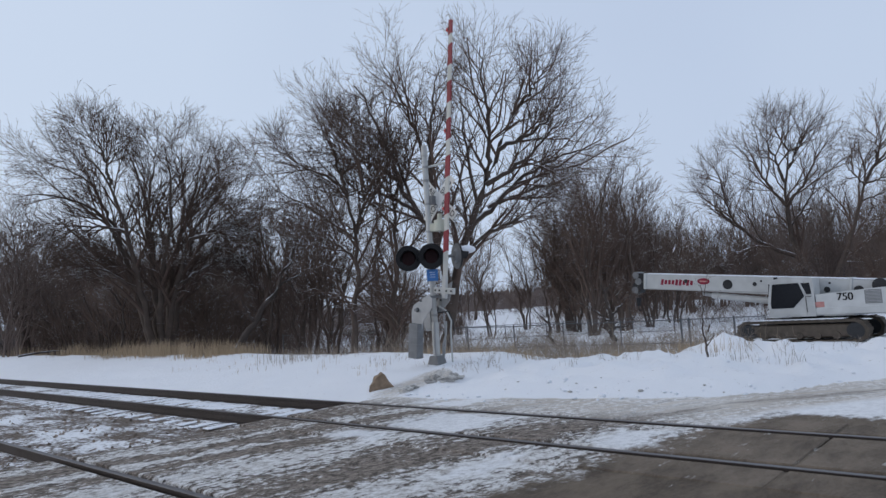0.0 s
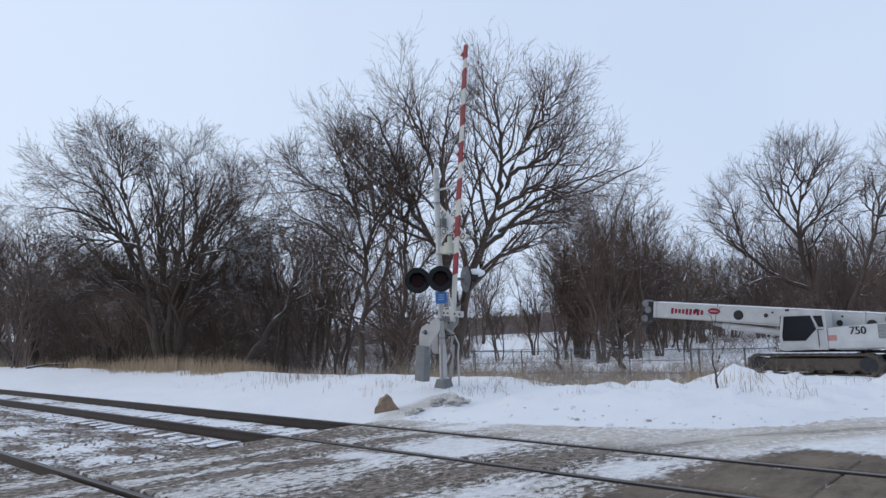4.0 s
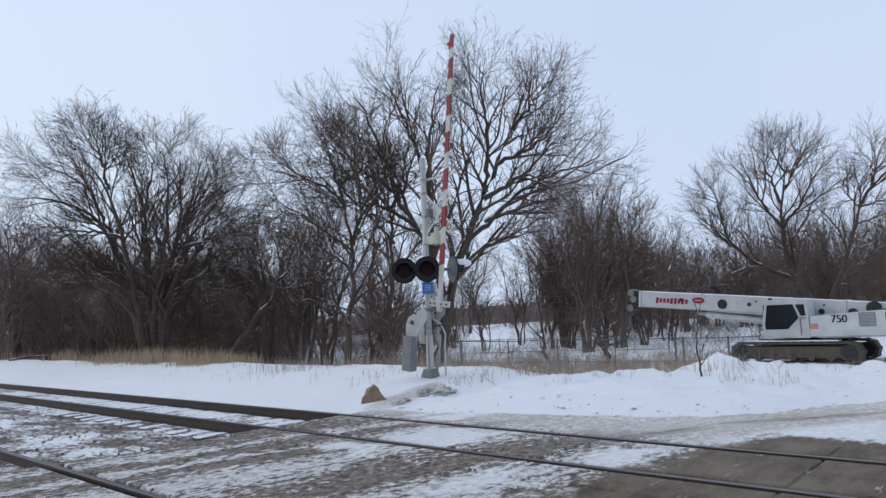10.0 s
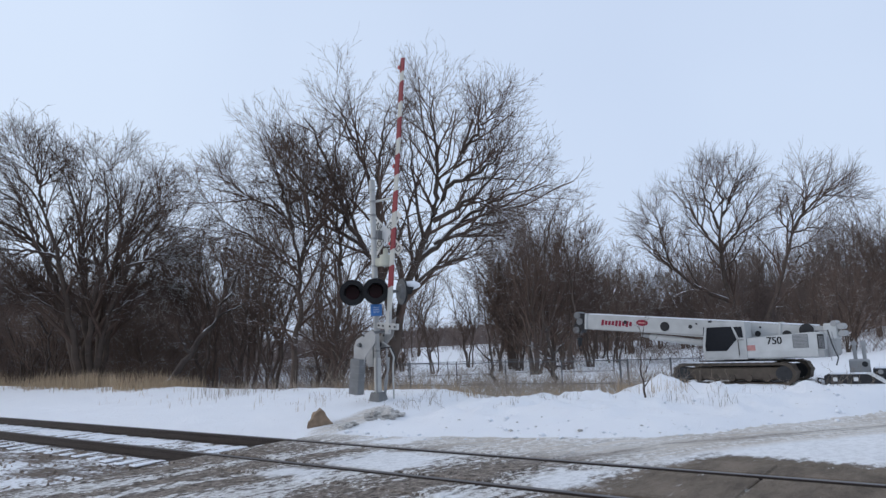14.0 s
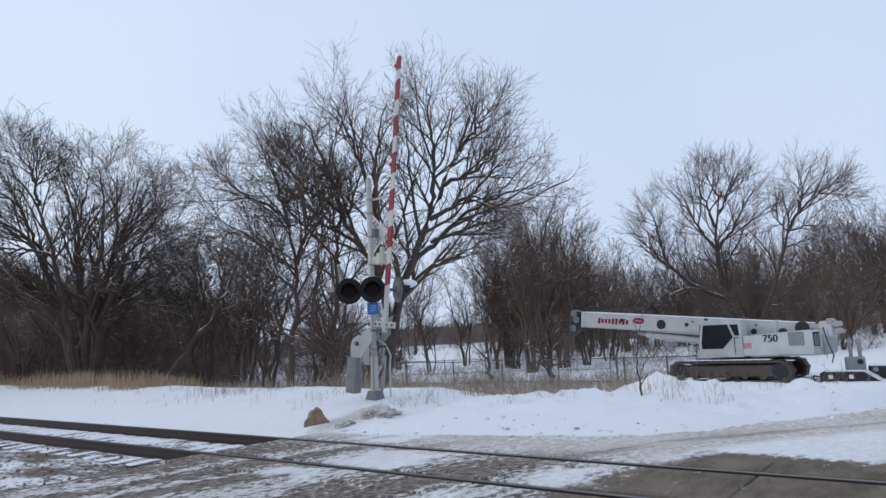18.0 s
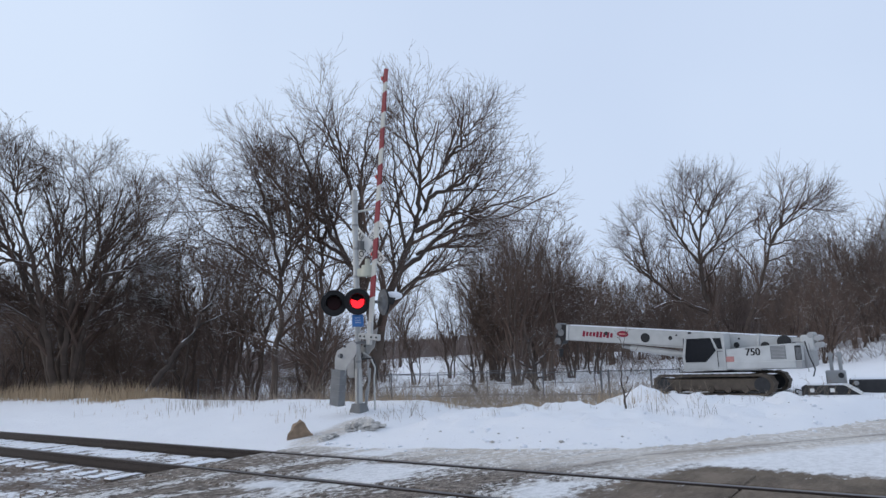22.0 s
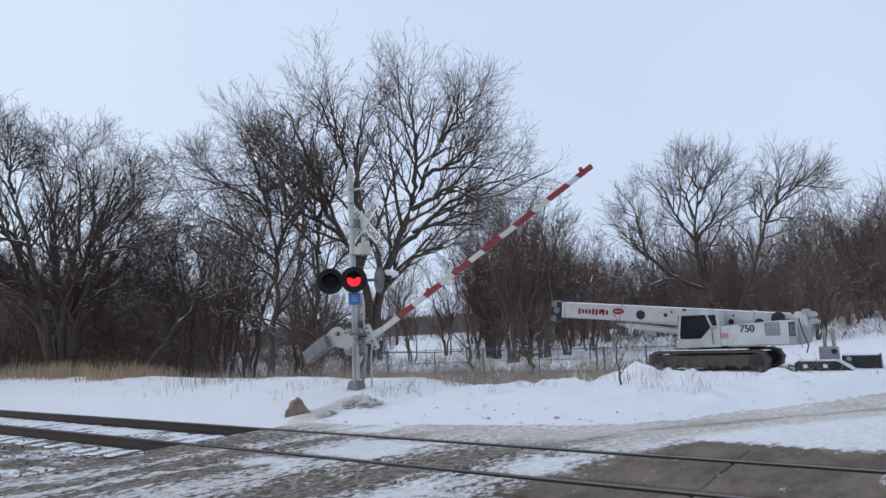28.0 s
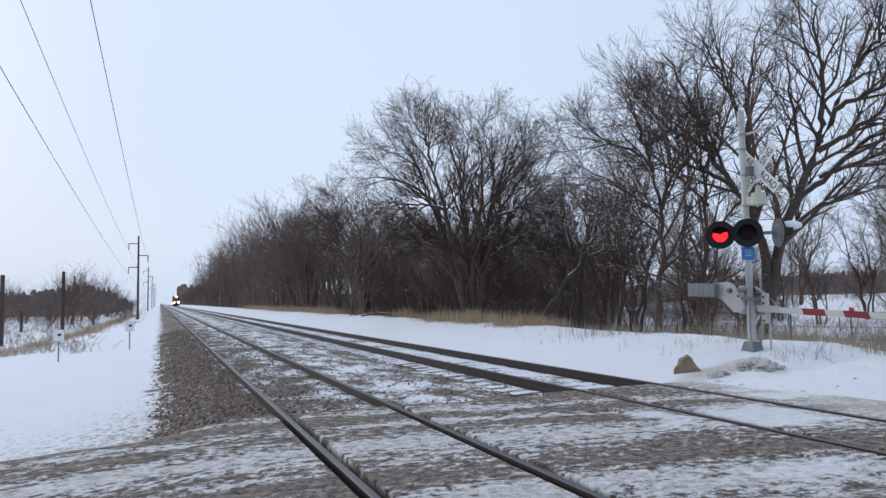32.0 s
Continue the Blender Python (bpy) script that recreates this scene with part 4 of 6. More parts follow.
# (kind, azimuth, distance, size)
for k, az, d, s in [
        (0, 13.8, 62, 1.1), (3, 17.6, 58, 0.9), (3, 34.4, 40, 1.0), (2, 27.0, 48, 1.0), (1, 10.6, 80, 1.4), (0, 9.0, 92, 1.45), (0, 11.8, 72, 1.2), (2, 19.0, 47, 0.85), (2, 21.4, 42, 0.9), (3, 23.0, 38, 0.9),
        (3, 29.2, 38, 0.95), (1, 33.4, 33, 0.9), (0, 36.0, 32, 0.78), (1, 38.4, 29, 0.85), (3, 44.0, 27, 0.55), (1, 37.4, 33, 0.85), (2, 33.0, 42, 1.1), (3, 27.6, 41, 1.1),
        (1, 30.2, 44, 1.05), (2, 24.6, 47, 1.05), (2, 43.0, 40, 0.9), (3, 46.4, 37, 0.75), 
        (1, 57.2, 44, 0.82), (2, 60.0, 46, 1.05), (1, 62.4, 48, 0.95), (2, 65.4, 50, 1.05), (3, 68.0, 55, 1.05), (1, 70.4, 62, 0.75), (2, 72.6, 60, 0.85), (3, 83.6, 52, 0.95),
        (2, 85.6, 64, 1.0), (2, 88.0, 62, 1.05), (3, 90.0, 55, 1.0), (1, 86.6, 74, 1.0), (3, 74.6, 56, 0.9), (3, 81.2, 58, 0.9), (1, 50.4, 50, 0.85), (1, 58.8, 56, 0.9), (0, -6.1, 98, 0.62), (3, -4.6, 90, 0.55), (2, -9.0, 110, 0.6), (3, -7.4, 84, 0.5)]:
    if 48 < az < 74:
        d, s = (d * 1.8, s * 1.75) if az < 64 else (d * 1.25, s * 1.22)
    place(k, stand(az, d), random.uniform(0, 360), s)

# the nearer trees behind the field
for k, az, d, s in ((0, 60.2, 47, 1.22), (1, 62.9, 50, 1.35), (1, 57.2, 52, 1.0), (1, 54.8, 60, 0.9), (1, 51.8, 54, 0.72), (1, 49.2, 60, 0.7), (1, 42.6, 29, 0.72), (0, 61.6, 52, 1.2), (0, 58.6, 54, 1.15), (1, 64.8, 52, 0.95), (2, 58.9, 52, 1.05), (2, 66.6, 56, 1.05)):
    place(k, stand(az, d), random.uniform(0, 360), s)

# far woods: joined, past counting
def woods(name, spots, seed, label, tint=M_WOODS):
    rng = np.random.default_rng(seed)
    kinds = []
    for k in range(5):
        h = rng.uniform(7.5, 11)
        P, R = wild_limbs(rng, h, 3.2, 3)
        R = np.maximum(R, 0.03)
        P[:, 1:] += np.cumsum(rng.normal(size=P[:, 1:].shape) * 0.09, axis=1)
        c1, r1 = sprout(rng, P, R, 6, 2.4, 42, 0.18, 3, 0.6, 0.12, 0.15, 0.02)
        c2, r2 = sprout(rng, c1, r1, 2, 1.6, 42, 0.15, 2, 0.7, 0.15, 0.15, 0.016)
        v, q = merge([tubes(P[:, ::3], R[:, ::3], 3), tubes(c1, r1, 3), tubes(c2, r2, 3)])
        kinds.append((v, q))
    chunks = []
    for x, y, s in spots:
        v, q = kinds[rng.integers(5)]
        a = rng.uniform(0, 2 * np.pi)
        c, sn = math.cos(a), math.sin(a)
        w = np.stack([v[:, 0] * c - v[:, 1] * sn, v[:, 0] * sn + v[:, 1] * c, v[:, 2]], 1) * s
        w[:, :2] += w[:, 2:3] * rng.normal(size=2) * 0.13
        chunks.append((w + np.array([x, y, on_ground(x, y)]), q))
    v, q = merge(chunks)
    return tagged(mesh_arrays(name, v, q, tint), label, "woods", kind="stuff")


rng = np.random.default_rng(5)
spots = []
for i in range(95):
    y = 70 + 430 * rng.random() ** 1.6
    spots.append((13.6 + rng.random() ** 1.3 * 15, y, rng.uniform(0.9, 1.2) * float(np.interp(y, [70, 110, 160, 240, 340, 500], [1.05, 1.35, 1.55, 1.35, 0.95, 0.55]))))
for i in range(95):
    az = rng.uniform(15, 36)
    spots.append((*polar(az, rng.uniform(46, 70)), rng.uniform(0.5, 0.85)))
woods("tree_line", spots, 6, "dense leafless tree line beside the tracks")
spots = []
for i in range(85):
    az = 62 + 34 * rng.random()
    spots.append((*polar(az, rng.uniform(70, 95)), rng.uniform(0.95, 1.2) * (1.0 + 0.008 * max(0, az - 74))))
for i in range(50):
    spots.append((*polar(rng.uniform(38, 67), rng.uniform(100, 150)), rng.uniform(0.3, 0.6)))
for i in range(34):
    spots.append((*polar(rng.uniform(57.5, 66), rng.uniform(82, 112)), rng.uniform(0.7, 1.05)))
woods("far_woods", spots, 7, "brown leafless woods beyond the snowy field", M_WOODS)
spots = []
for i in range(45):
    az = rng.uniform(-15, -1.8)
    spots.append((*polar(az, rng.uniform(110, 190)), rng.uniform(0.7, 1.0) * float(np.interp(az, [-15, -9, -6, -3, -1.6], [0.55, 0.7, 1.05, 0.7, 0.35]))))
woods("west_woods", spots, 8, "low leafless woods west of the tracks", M_WOODS)


def thicket(name, spots, seed, label, tint, h=1.8, per=9, r=0.012):
    """Low tangled brush of thin stems."""
    rng = np.random.default_rng(seed)
    starts, P = [], []
    for x, y, s in spots:
        z = on_ground(x, y)
        n = per
        a = rng.uniform(0, 2 * np.pi, n)
        L = h * s * rng.uniform(0.5, 1.1, n)
        k = rng.uniform(0.2, 1.15, n)
        base = np.array([x, y, z - 0.05]) + np.stack([rng.normal(size=n) * 0.35 * s, rng.normal(size=n) * 0.35 * s, np.zeros(n)], 1)
        tip = base + np.stack([np.cos(a) * k * L, np.sin(a) * k * L, L], 1)
        mid = (base + tip) / 2 + rng.normal(size=(n, 3)) * 0.14 * h
        P.append(np.stack([base, (base + mid) / 2, mid, (mid + tip) / 2, tip], 1))
    P = np.concatenate(P)
    R = np.full((len(P), 5), r) * np.linspace(1, 0.4, 5)[None, :]
    c, rc = sprout(rng, P, R, 5, 0.5 * h / 1.8, 38, 0.15, 3, 0.7, 0.2, 0.15, r * 0.5)
    v, q = merge([tubes(P, R, 3), tubes(c, rc, 3)])
    return tagged(mesh_arrays(name, v, q, tint), label, "brush", kind="stuff")


spots = [(*polar(rng.uniform(14, 35.5), 33 + 22 * rng.random() ** 1.1), rng.uniform(0.6, 1.5)) for i in range(300)]
thicket("brush", [(x, y, s) for x, y, s in spots if x > 14.5], 21, "brown tangled brush under the tree line", M_TWIG_BROWN, 2.5)
spots = [(*polar(rng.uniform(35, 50), rng.uniform(58, 76)), rng.uniform(0.7, 1.2)) for i in range(150)]
thicket("hedge_brush", spots, 28, "brown brush hedge across the snowy field", M_TWIG_BROWN, 2.3)
spots = [(*polar(rng.uniform(35.5, 46.5), rng.uniform(25.5, 31)), rng.uniform(0.5, 1.2)) for i in range(34)]
thicket("tangle", spots, 29, "tangled bare shrubs under the slim trees", M_TWIG, 2.4, 8, 0.009)
spots = [(*polar(rng.uniform(42, 66), rng.uniform(95, 130)), rng.uniform(0.8, 1.5)) for i in range(120)]
thicket("horizon_brush", spots, 25, "dark brush along the far side of the field", M_WOODS, 3.6)
spots = [(*polar(rng.uniform(56, 94), rng.uniform(50, 72)), rng.uniform(0.7, 1.4)) for i in range(150)]
thicket("field_brush", spots, 22, "brown brush at the far edge of the field", M_TWIG_BROWN, 2.6)
spots = [(*polar(rng.uniform(-13, -1.5), rng.uniform(70, 160)), rng.uniform(0.7, 1.5)) for i in range(140)]
thicket("west_brush", spots, 23, "brown brush west of the tracks", M_TWIG_BROWN, 3.3)
spots = [(15 + 6 * rng.random() ** 1.5, 60 + 240 * rng.random(), rng.uniform(0.8, 1.5)) for i in range(120)]
thicket("line_brush", spots, 24, "dense brown brush at the foot of the tree line", M_TWIG_BROWN, 2.4)


# ---- dry grass and weeds ----
def blades(name, spots, seed, label, mat, h, per, spread, w=0.008, lean=0.35):
    """Tufts of thin upright blades."""
    rng = np.random.default_rng(seed)
    V = []
    for x, y, s in spots:
        n = per
        a = rng.uniform(0, 2 * np.pi, n)
        L = h * s * rng.uniform(0.4, 1.1, n)
        k = rng.uniform(0, lean, n) * L
        bx, by = x + rng.normal(size=n) * spread, y + rng.normal(size=n) * spread
        bz = on_ground(x, y) - 0.04
        b = rng.uniform(0, np.pi, n)
        ox, oy = np.cos(b) * w, np.sin(b) * w
        mx, my = bx + np.cos(a) * k * 0.35, by + np.sin(a) * k * 0.35
        tx, ty = bx + np.cos(a) * k, by + np.sin(a) * k
        zz = np.full(n, bz)
        V.append(np.stack([np.stack([bx - ox, by - oy, zz], 1), np.stack([bx + ox, by + oy, zz], 1), np.stack([mx + ox * .8, my + oy * .8, zz + L * .6], 1),
                           np.stack([mx - ox * .8, my - oy * .8, zz + L * .6], 1), np.stack([tx + ox * .2, ty + oy * .2, zz + L], 1), np.stack([tx - ox * .2, ty - oy * .2, zz + L], 1)], 1))
    V = np.concatenate(V)
    n = len(V)
    o = np.arange(n)[:, None] * 6
    q = np.concatenate([o + np.array([[0, 1, 2, 3]]), o + np.array([[3, 2, 4, 5]])])
    return tagged(mesh_arrays(name, V.reshape(-1, 3), q, mat), label, "grass", kind="stuff")


spots = []
for i in range(900):
    y = 21 + 90 * rng.random() ** 1.6
    x = 12.6 + rng.normal() * 0.5
    if bumpy(np.array([x]), np.array([y]), 0.16, 9)[0] > 0.0 or y > 60:
        spots.append((x, y, rng.uniform(0.6, 1.15) * (0.75 if y < 22 else 1)))
blades("dry_grass", spots, 41, "strip of tall straw-coloured dry grass in snow", M_GRASS, 0.64, 18, 0.30, 0.008)
spots = [(rng.uniform(9.6, 12.5), rng.uniform(11, 20), rng.uniform(0.4, 0.9)) for i in range(40)]
blades("stray_grass", spots, 42, "sparse dead grass stalks poking through snow", M_GRASS, 0.35, 5, 0.12, 0.004, 0.2)
spots = []
for i in range(1500):
    az, d = rng.uniform(34, 71), 18 + 40 * rng.random()
    x, y = polar(az, d)
    if (x - float(toe(y)) > 4.2 or y > 11) and bumpy(np.array([x]), np.array([y]), 0.35, 4)[0] > -0.15:
        spots.append((x, y, rng.uniform(0.35, 1.1)))
blades("field_weeds", spots, 43, "tan and brown dead weeds standing in snow", M_WEED, 0.5, 12, 0.34, 0.006)
spots = [(*polar(rng.uniform(44, 72), rng.uniform(15, 34)), rng.uniform(0.5, 1.0)) for i in range(420)]
tw = [(*polar(rng.uniform(42, 71), rng.uniform(17, 36)), rng.uniform(0.5, 1.3)) for i in range(130)]
thicket("field_twigs", [(x, y, s) for x, y, s in tw if x - float(toe(y)) > 4.0], 26, "bare twiggy shrubs standing in the snowy field", M_WEED, 0.95, 10, 0.007)
tw = [(*polar(rng.uniform(-15, -4.5), rng.uniform(34, 75)), rng.uniform(0.4, 1.2)) for i in range(90)]
thicket("ditch_brush", tw, 27, "low brown brush in the snowy ditch", M_WEED, 0.7, 10)
blades("pale_weeds", [(x, y, s) for x, y, s in spots if x - float(toe(y)) > 3.6], 44, "pale straw weeds along the snow bank", M_GRASS, 0.45, 12, 0.2, 0.005)
spots = [(float(np.interp(y, [36, 46, 59, 91, 140], [-7.0, -6.6, -5.4, -5.0, -4.6])) + rng.normal() * 0.45, y, rng.uniform(0.5, 1.1)) for y in 36 + 100 * rng.random(380)]
blades("west_grass", spots, 45, "dry grass ridge along the west slope", M_GRASS, 0.5, 18, 0.3, 0.009)

spots = []
for i in range(240):
    y = rng.uniform(0.5, 9.5)
    x = float(toe(y)) + rng.uniform(1.6, 5.0)
    if bumpy(np.array([x]), np.array([y]), 0.9, 33)[0] > 0.12:
        spots.append((x, y, rng.uniform(0.3, 1.2)))
blades("bank_weeds", spots, 46, "thin dead stalks poking through the snow bank", M_WEED, 0.30, 6, 0.10, 0.004, 0.5)
spots = [(rng.uniform(10.4, 13.5), rng.uniform(9.0, 12.5), rng.uniform(0.4, 1.0)) for i in range(60)]
blades("signal_weeds", spots, 47, "short dead grass stalks in snow about the signal", M_WEED, 0.22, 6, 0.10, 0.004, 0.5)

# leaning and fallen stems with snow along them
for az, d, limbs, label, seed in (
        (30.3, 26.5, [(0.18, [(0, 0), (0.9, 1.1), (1.7, 2.3), (2.4, 3.6), (3.0, 5.2)]), (0.06, [(0.9, 1.2), (0.5, 1.9), (0.4, 2.4)]), (0.05, [(1.8, 2.5), (2.9, 3.0), (3.6, 3.9)])], "leaning tree stem plastered with snow", 51),
        (22.2, 36, [(0.09, [(0, 0), (0.3, 1.6), (0.2, 2.6), (1.2, 3.2), (2.4, 3.6)]), (0.06, [(0.2, 2.4), (-0.5, 3.6), (-0.6, 4.8)])], "crooked snow-lined tree limb", 52),
        (15.4, 48, [(0.12, [(0, 0), (-0.8, 1.2), (-1.9, 2.8), (-2.2, 4.2)]), (0.06, [(-0.8, 1.2), (-0.4, 2.4), (-0.6, 3.6)])], "leaning snow-lined stem in a tree line", 53),
        (61.6, 33, [(0.20, [(0.1, 0), (0.06, 1.6), (-0.25, 2.8), (-0.3, 3.5)]), (0.09, [(0.0, 1.2), (-0.8, 1.9), (-1.5, 2.3)]), (0.08, [(0.05, 1.0), (0.7, 0.9), (1.3, 1.5)]), (0.07, [(-0.2, 2.6), (0.2, 3.0), (0.4, 3.4)]), (0.07, [(0.05, 1.4), (0.8, 2.2), (1.4, 2.6)])], "broken tree with snow along its crooked branches", 54),
        (56.5, 41, [(0.17, [(0.25, 0), (0.1, 0.9), (0.0, 1.7), (-0.1, 2.4)]), (0.06, [(0.05, 1.3), (-0.5, 1.9), (-0.9, 2.6)]), (0.06, [(0.0, 1.6), (0.5, 2.4), (0.7, 3.0)])], "short leaning tree trunk in the field", 56)):
    t = planned_tree(stand(az, d), az, limbs, label, seed, ((5, 0.9, 42, 0.12, 4), (4, 0.5, 38, 0.1, 3), (3, 0.28, 38, 0.1, 2)), depth=0.5)
    stem = next(c for c in t.children if c.name.startswith("trunk"))
    stem.data.materials.clear()
    stem.data.materials.append(M_SNOWBARK)
planned_tree(stand(68.95, 13.7), 68.95, [(0.032, [(0, 0), (0.02, 0.6), (0.0, 1.2), (-0.12, 1.7)]), (0.016, [(0.02, 0.5), (0.2, 0.8), (0.26, 1.2)]), (0.01, [(0.0, 1.1), (0.12, 1.6), (0.1, 2.0)])],
             "thin bare sapling rising from the snow bank", 55, ((3, 0.3, 36, 0.15, 3), (2, 0.15, 36, 0.1, 2)), category="sapling", rmin=0.003)
x, y = polar(17.6, 43)
v, q = tubes(np.array([bend([(-1.3, 0.4, 0.15), (-0.4, 0.1, 0.26), (0.5, -0.1, 0.30), (1.4, -0.2, 0.06)])]), 0.06 * np.linspace(1, 0.4, 12)[None], 8)
log = mesh_arrays("fallen_log", v, q, M_SNOWBARK)
log.location = (x, y, on_ground(x, y) - 0.05)
tagged(log, "fallen snow-topped log in dry grass", "log")
for k, (az, d, h) in enumerate(((73.2, 15.8, 0.55), (79.0, 16.4, 0.4), (56.0, 15.2, 0.5), (50.6, 14.2, 0.4), (61.5, 14.6, 0.45), (83.0, 17.0, 0.5), (64.5, 15.4, 0.4))):
    x, y = polar(az, d)
    thicket("twiggy_weed", [(x, y, 1.0)], 70 + k, "small brown twiggy weed in the snow bank", M_WEED, h, 14, 0.004)


# wooded skyline all round, far behind the trees
def ridge(name, knots, seed, label):
    """A long low wood seen from far: ragged crest, leaning front. knots: (azimuth, distance, height)."""
    k = np.array(knots, float)
    rng = np.random.default_rng(seed)
    az = np.arange(k[0, 0], k[-1, 0], 0.11)
    d = np.interp(az, k[:, 0], k[:, 1])
    h = np.interp(az, k[:, 0], k[:, 2])
    wob = bumpy(az * 3.0, az * 0, 1.0, seed) * 0.25 + bumpy(az * 6.0, az * 0, 1.0, seed + 1) * 0.3 + rng.uniform(-0.05, 0.05, len(az))
    h = h * (1 + wob)
    x, y = d * np.sin(np.radians(az)), d * np.cos(np.radians(az))
    bx, by = (d + 9) * np.sin(np.radians(az)), (d + 9) * np.cos(np.radians(az))
    z0 = np.array([on_ground(a, b) for a, b in zip(x, y)]) - 0.3
    rows = [np.stack([x, y, z0], 1), np.stack([x * 0.7 + bx * 0.3, y * 0.7 + by * 0.3, z0 + h * 0.72 + rng.uniform(-0.3, 0.3, len(az))], 1),
            np.stack([(x + bx) / 2, (y + by) / 2, z0 + h], 1), np.stack([bx, by, z0], 1)]
    n = len(az)
    v = np.concatenate(rows)
    i = np.arange(n - 1)
    q = np.concatenate([np.stack([i + r * n, i + 1 + r * n, i + 1 + (r + 1) * n, i + (r + 1) * n], 1) for r in range(3)])
    return tagged(mesh_arrays(name, v, q, M_RIDGE), label, "woods", kind="stuff")


ridge("north_skyline", [(1.2, 520, 14), (3, 330, 10), (6, 190, 6), (12, 110, 3.6), (20, 85, 3.2), (34, 85, 3.2), (44, 130, 3.6), (50, 160, 4.6), (58, 180, 5.6), (60, 180, 6.0), (64, 130, 6.5), (70, 108, 6.5), (80, 104, 7.5), (96, 100, 8.5), (130, 110, 7)], 81, "distant brown leafless woods on the skyline")
ridge("west_skyline", [(-60, 150, 5), (-20, 160, 5), (-9, 165, 5.3), (-5.5, 165, 7.2), (-3.5, 190, 6.2), (-1.9, 330, 3.5)], 82, "distant brown leafless woods west of the tracks")


# clods and crumbs of ploughed snow along the bank and the road edge
def clods(name, seed, count, label, mat, lo, hi):
    rng = np.random.default_rng(seed)
    base = np.array([(1, 0, 0), (-1, 0, 0), (0, 1, 0), (0, -1, 0), (0, 0, 1), (0, 0, -1), (.7, .7, .4), (-.7, .7, .4), (-.7, -.7, .4), (.7, -.7, .4)], float)
    tri = np.array([(0, 6, 4), (6, 2, 4), (2, 7, 4), (7, 1, 4), (1, 8, 4), (8, 3, 4), (3, 9, 4), (9, 0, 4), (0, 5, 6), (6, 5, 2), (2, 5, 7), (7, 5, 1), (1, 5, 8), (8, 5, 3), (3, 5, 9), (9, 5, 0)])
    V, Q = [], []
    for i in range(count):
        y = rng.uniform(0.5, 9.6)
        t0 = float(toe(y))
        x = t0 + (rng.normal() * 0.35 if rng.random() < 0.55 else rng.uniform(0, 4.0))
        s_ = lo + (hi - lo) * rng.random() ** 3
        v = base * s_ * rng.uniform(0.6, 1.3, (len(base), 3)) * np.array([1.2, 1.2, 0.8])
        V.append(v + np.array([x, y, on_ground(x, y) + s_ * 0.2]))
        Q.append(tri + len(base) * i)
    return tagged(mesh_arrays(name, np.concatenate(V), np.concatenate(Q), mat), label, "snow", kind="stuff")


clods("snow_clods", 91, 90, "small clods of ploughed snow on the bank", M_SNOW, 0.02, 0.055)
clods("dirt_crumbs", 92, 28, "brown frozen dirt crumbs in the ploughed snow", M_DIRTSNOW, 0.015, 0.045)


# ---- crossing signal with gate ----
SIG = (10.92, 10.14, 0.22)
TO_EYE = math.degrees(math.atan2(-SIG[0], SIG[1]))          # turn of the lamps aimed down the road at the viewer
signal = thing("crossing_signal", SIG, label="grey railroad crossing signal mast with gate, lamps and crossbuck", category="crossing signal")
bm = bmesh.new()
bmesh.ops.create_cone(bm, cap_ends=True, segments=4, radius1=0.25, radius2=0.16, depth=0.34, matrix=pose(0, 0, 0.10, 0, 0, 45))
base = part("base", box(0.40, 0.40, 0.05, (0, 0, -0.06), bevel=0.01, bm=bm), M_GALV_DARK, signal, "flared grey steel mast base in the snow")
for bx, by in ((0.15, 0.15), (-0.15, 0.15), (0.15, -0.15), (-0.15, -0.15)):
    part("anchor_bolt", rod((bx, by, -0.06), (bx, by, 0.0), 0.018, n=6), M_DARKSTEEL, base)
mast = part("mast", rod((0, 0, 0.1), (0, 0, 4.80), 0.064, n=16), M_MAST, signal, smooth=True)
part("finial", rod((0, 0, 4.72), (0, 0, 4.95), 0.074, 0.066, 16), M_MAST, mast)
part("sleeve", rod((0, 0, 0.26), (0, 0, 1.0), 0.078, n=16), M_MAST, mast)
for zc in (0.6, 1.15, 2.12, 2.62, 3.0, 3.62, 4.15, 4.46):
    part("clamp_band", rod((0, 0, zc - 0.025), (0, 0, zc + 0.025), 0.070, n=16), M_GALV, mast)
# short top arm with end caps
top_arm = part("top_arm", rod((0.05, 0.32, 4.46), (0.05, -0.62, 4.46), 0.026, n=8), M_MAST, signal)
part("end_cap", rod((0.05, -0.58, 4.46), (0.05, -0.66, 4.46), 0.036, n=8), M_GALV_DARK, top_arm)
part("end_cap", rod((0.05, 0.28, 4.46), (0.05, 0.36, 4.46), 0.036, n=8), M_GALV_DARK, top_arm)
# crossbuck, beyond the mast, faces along the road
CB = (0.16, -0.22, 3.70)
for name, tilt, words, y_off in (("crossbuck_blade", 46, "CROSSING", 0.0), ("crossbuck_blade", -46, "RAILROAD", 0.012)):
    blade = part(name, box(1.22, 0.006, 0.229, bevel=0.002), M_SIGNWHITE, signal, "white crossbuck blade lettered in black")
    blade.matrix_basis = pose(*CB, 0, 0, -90) @ pose(0, -0.012 + y_off, 0, 0, -tilt, 0)
    half = len(words) // 2
    for k, piece in enumerate((words[:half], words[half:])):
        lettering("letters", piece, 0.20, pose(-0.33 if k == 0 else 0.33, -0.004, -0.002, 90, 0, 0), M_INK, blade, 0.85)
part("crossbuck_bracket", box(0.16, 0.05, 0.2, (0.08, -0.1, 3.70)), M_GALV_DARK, signal)
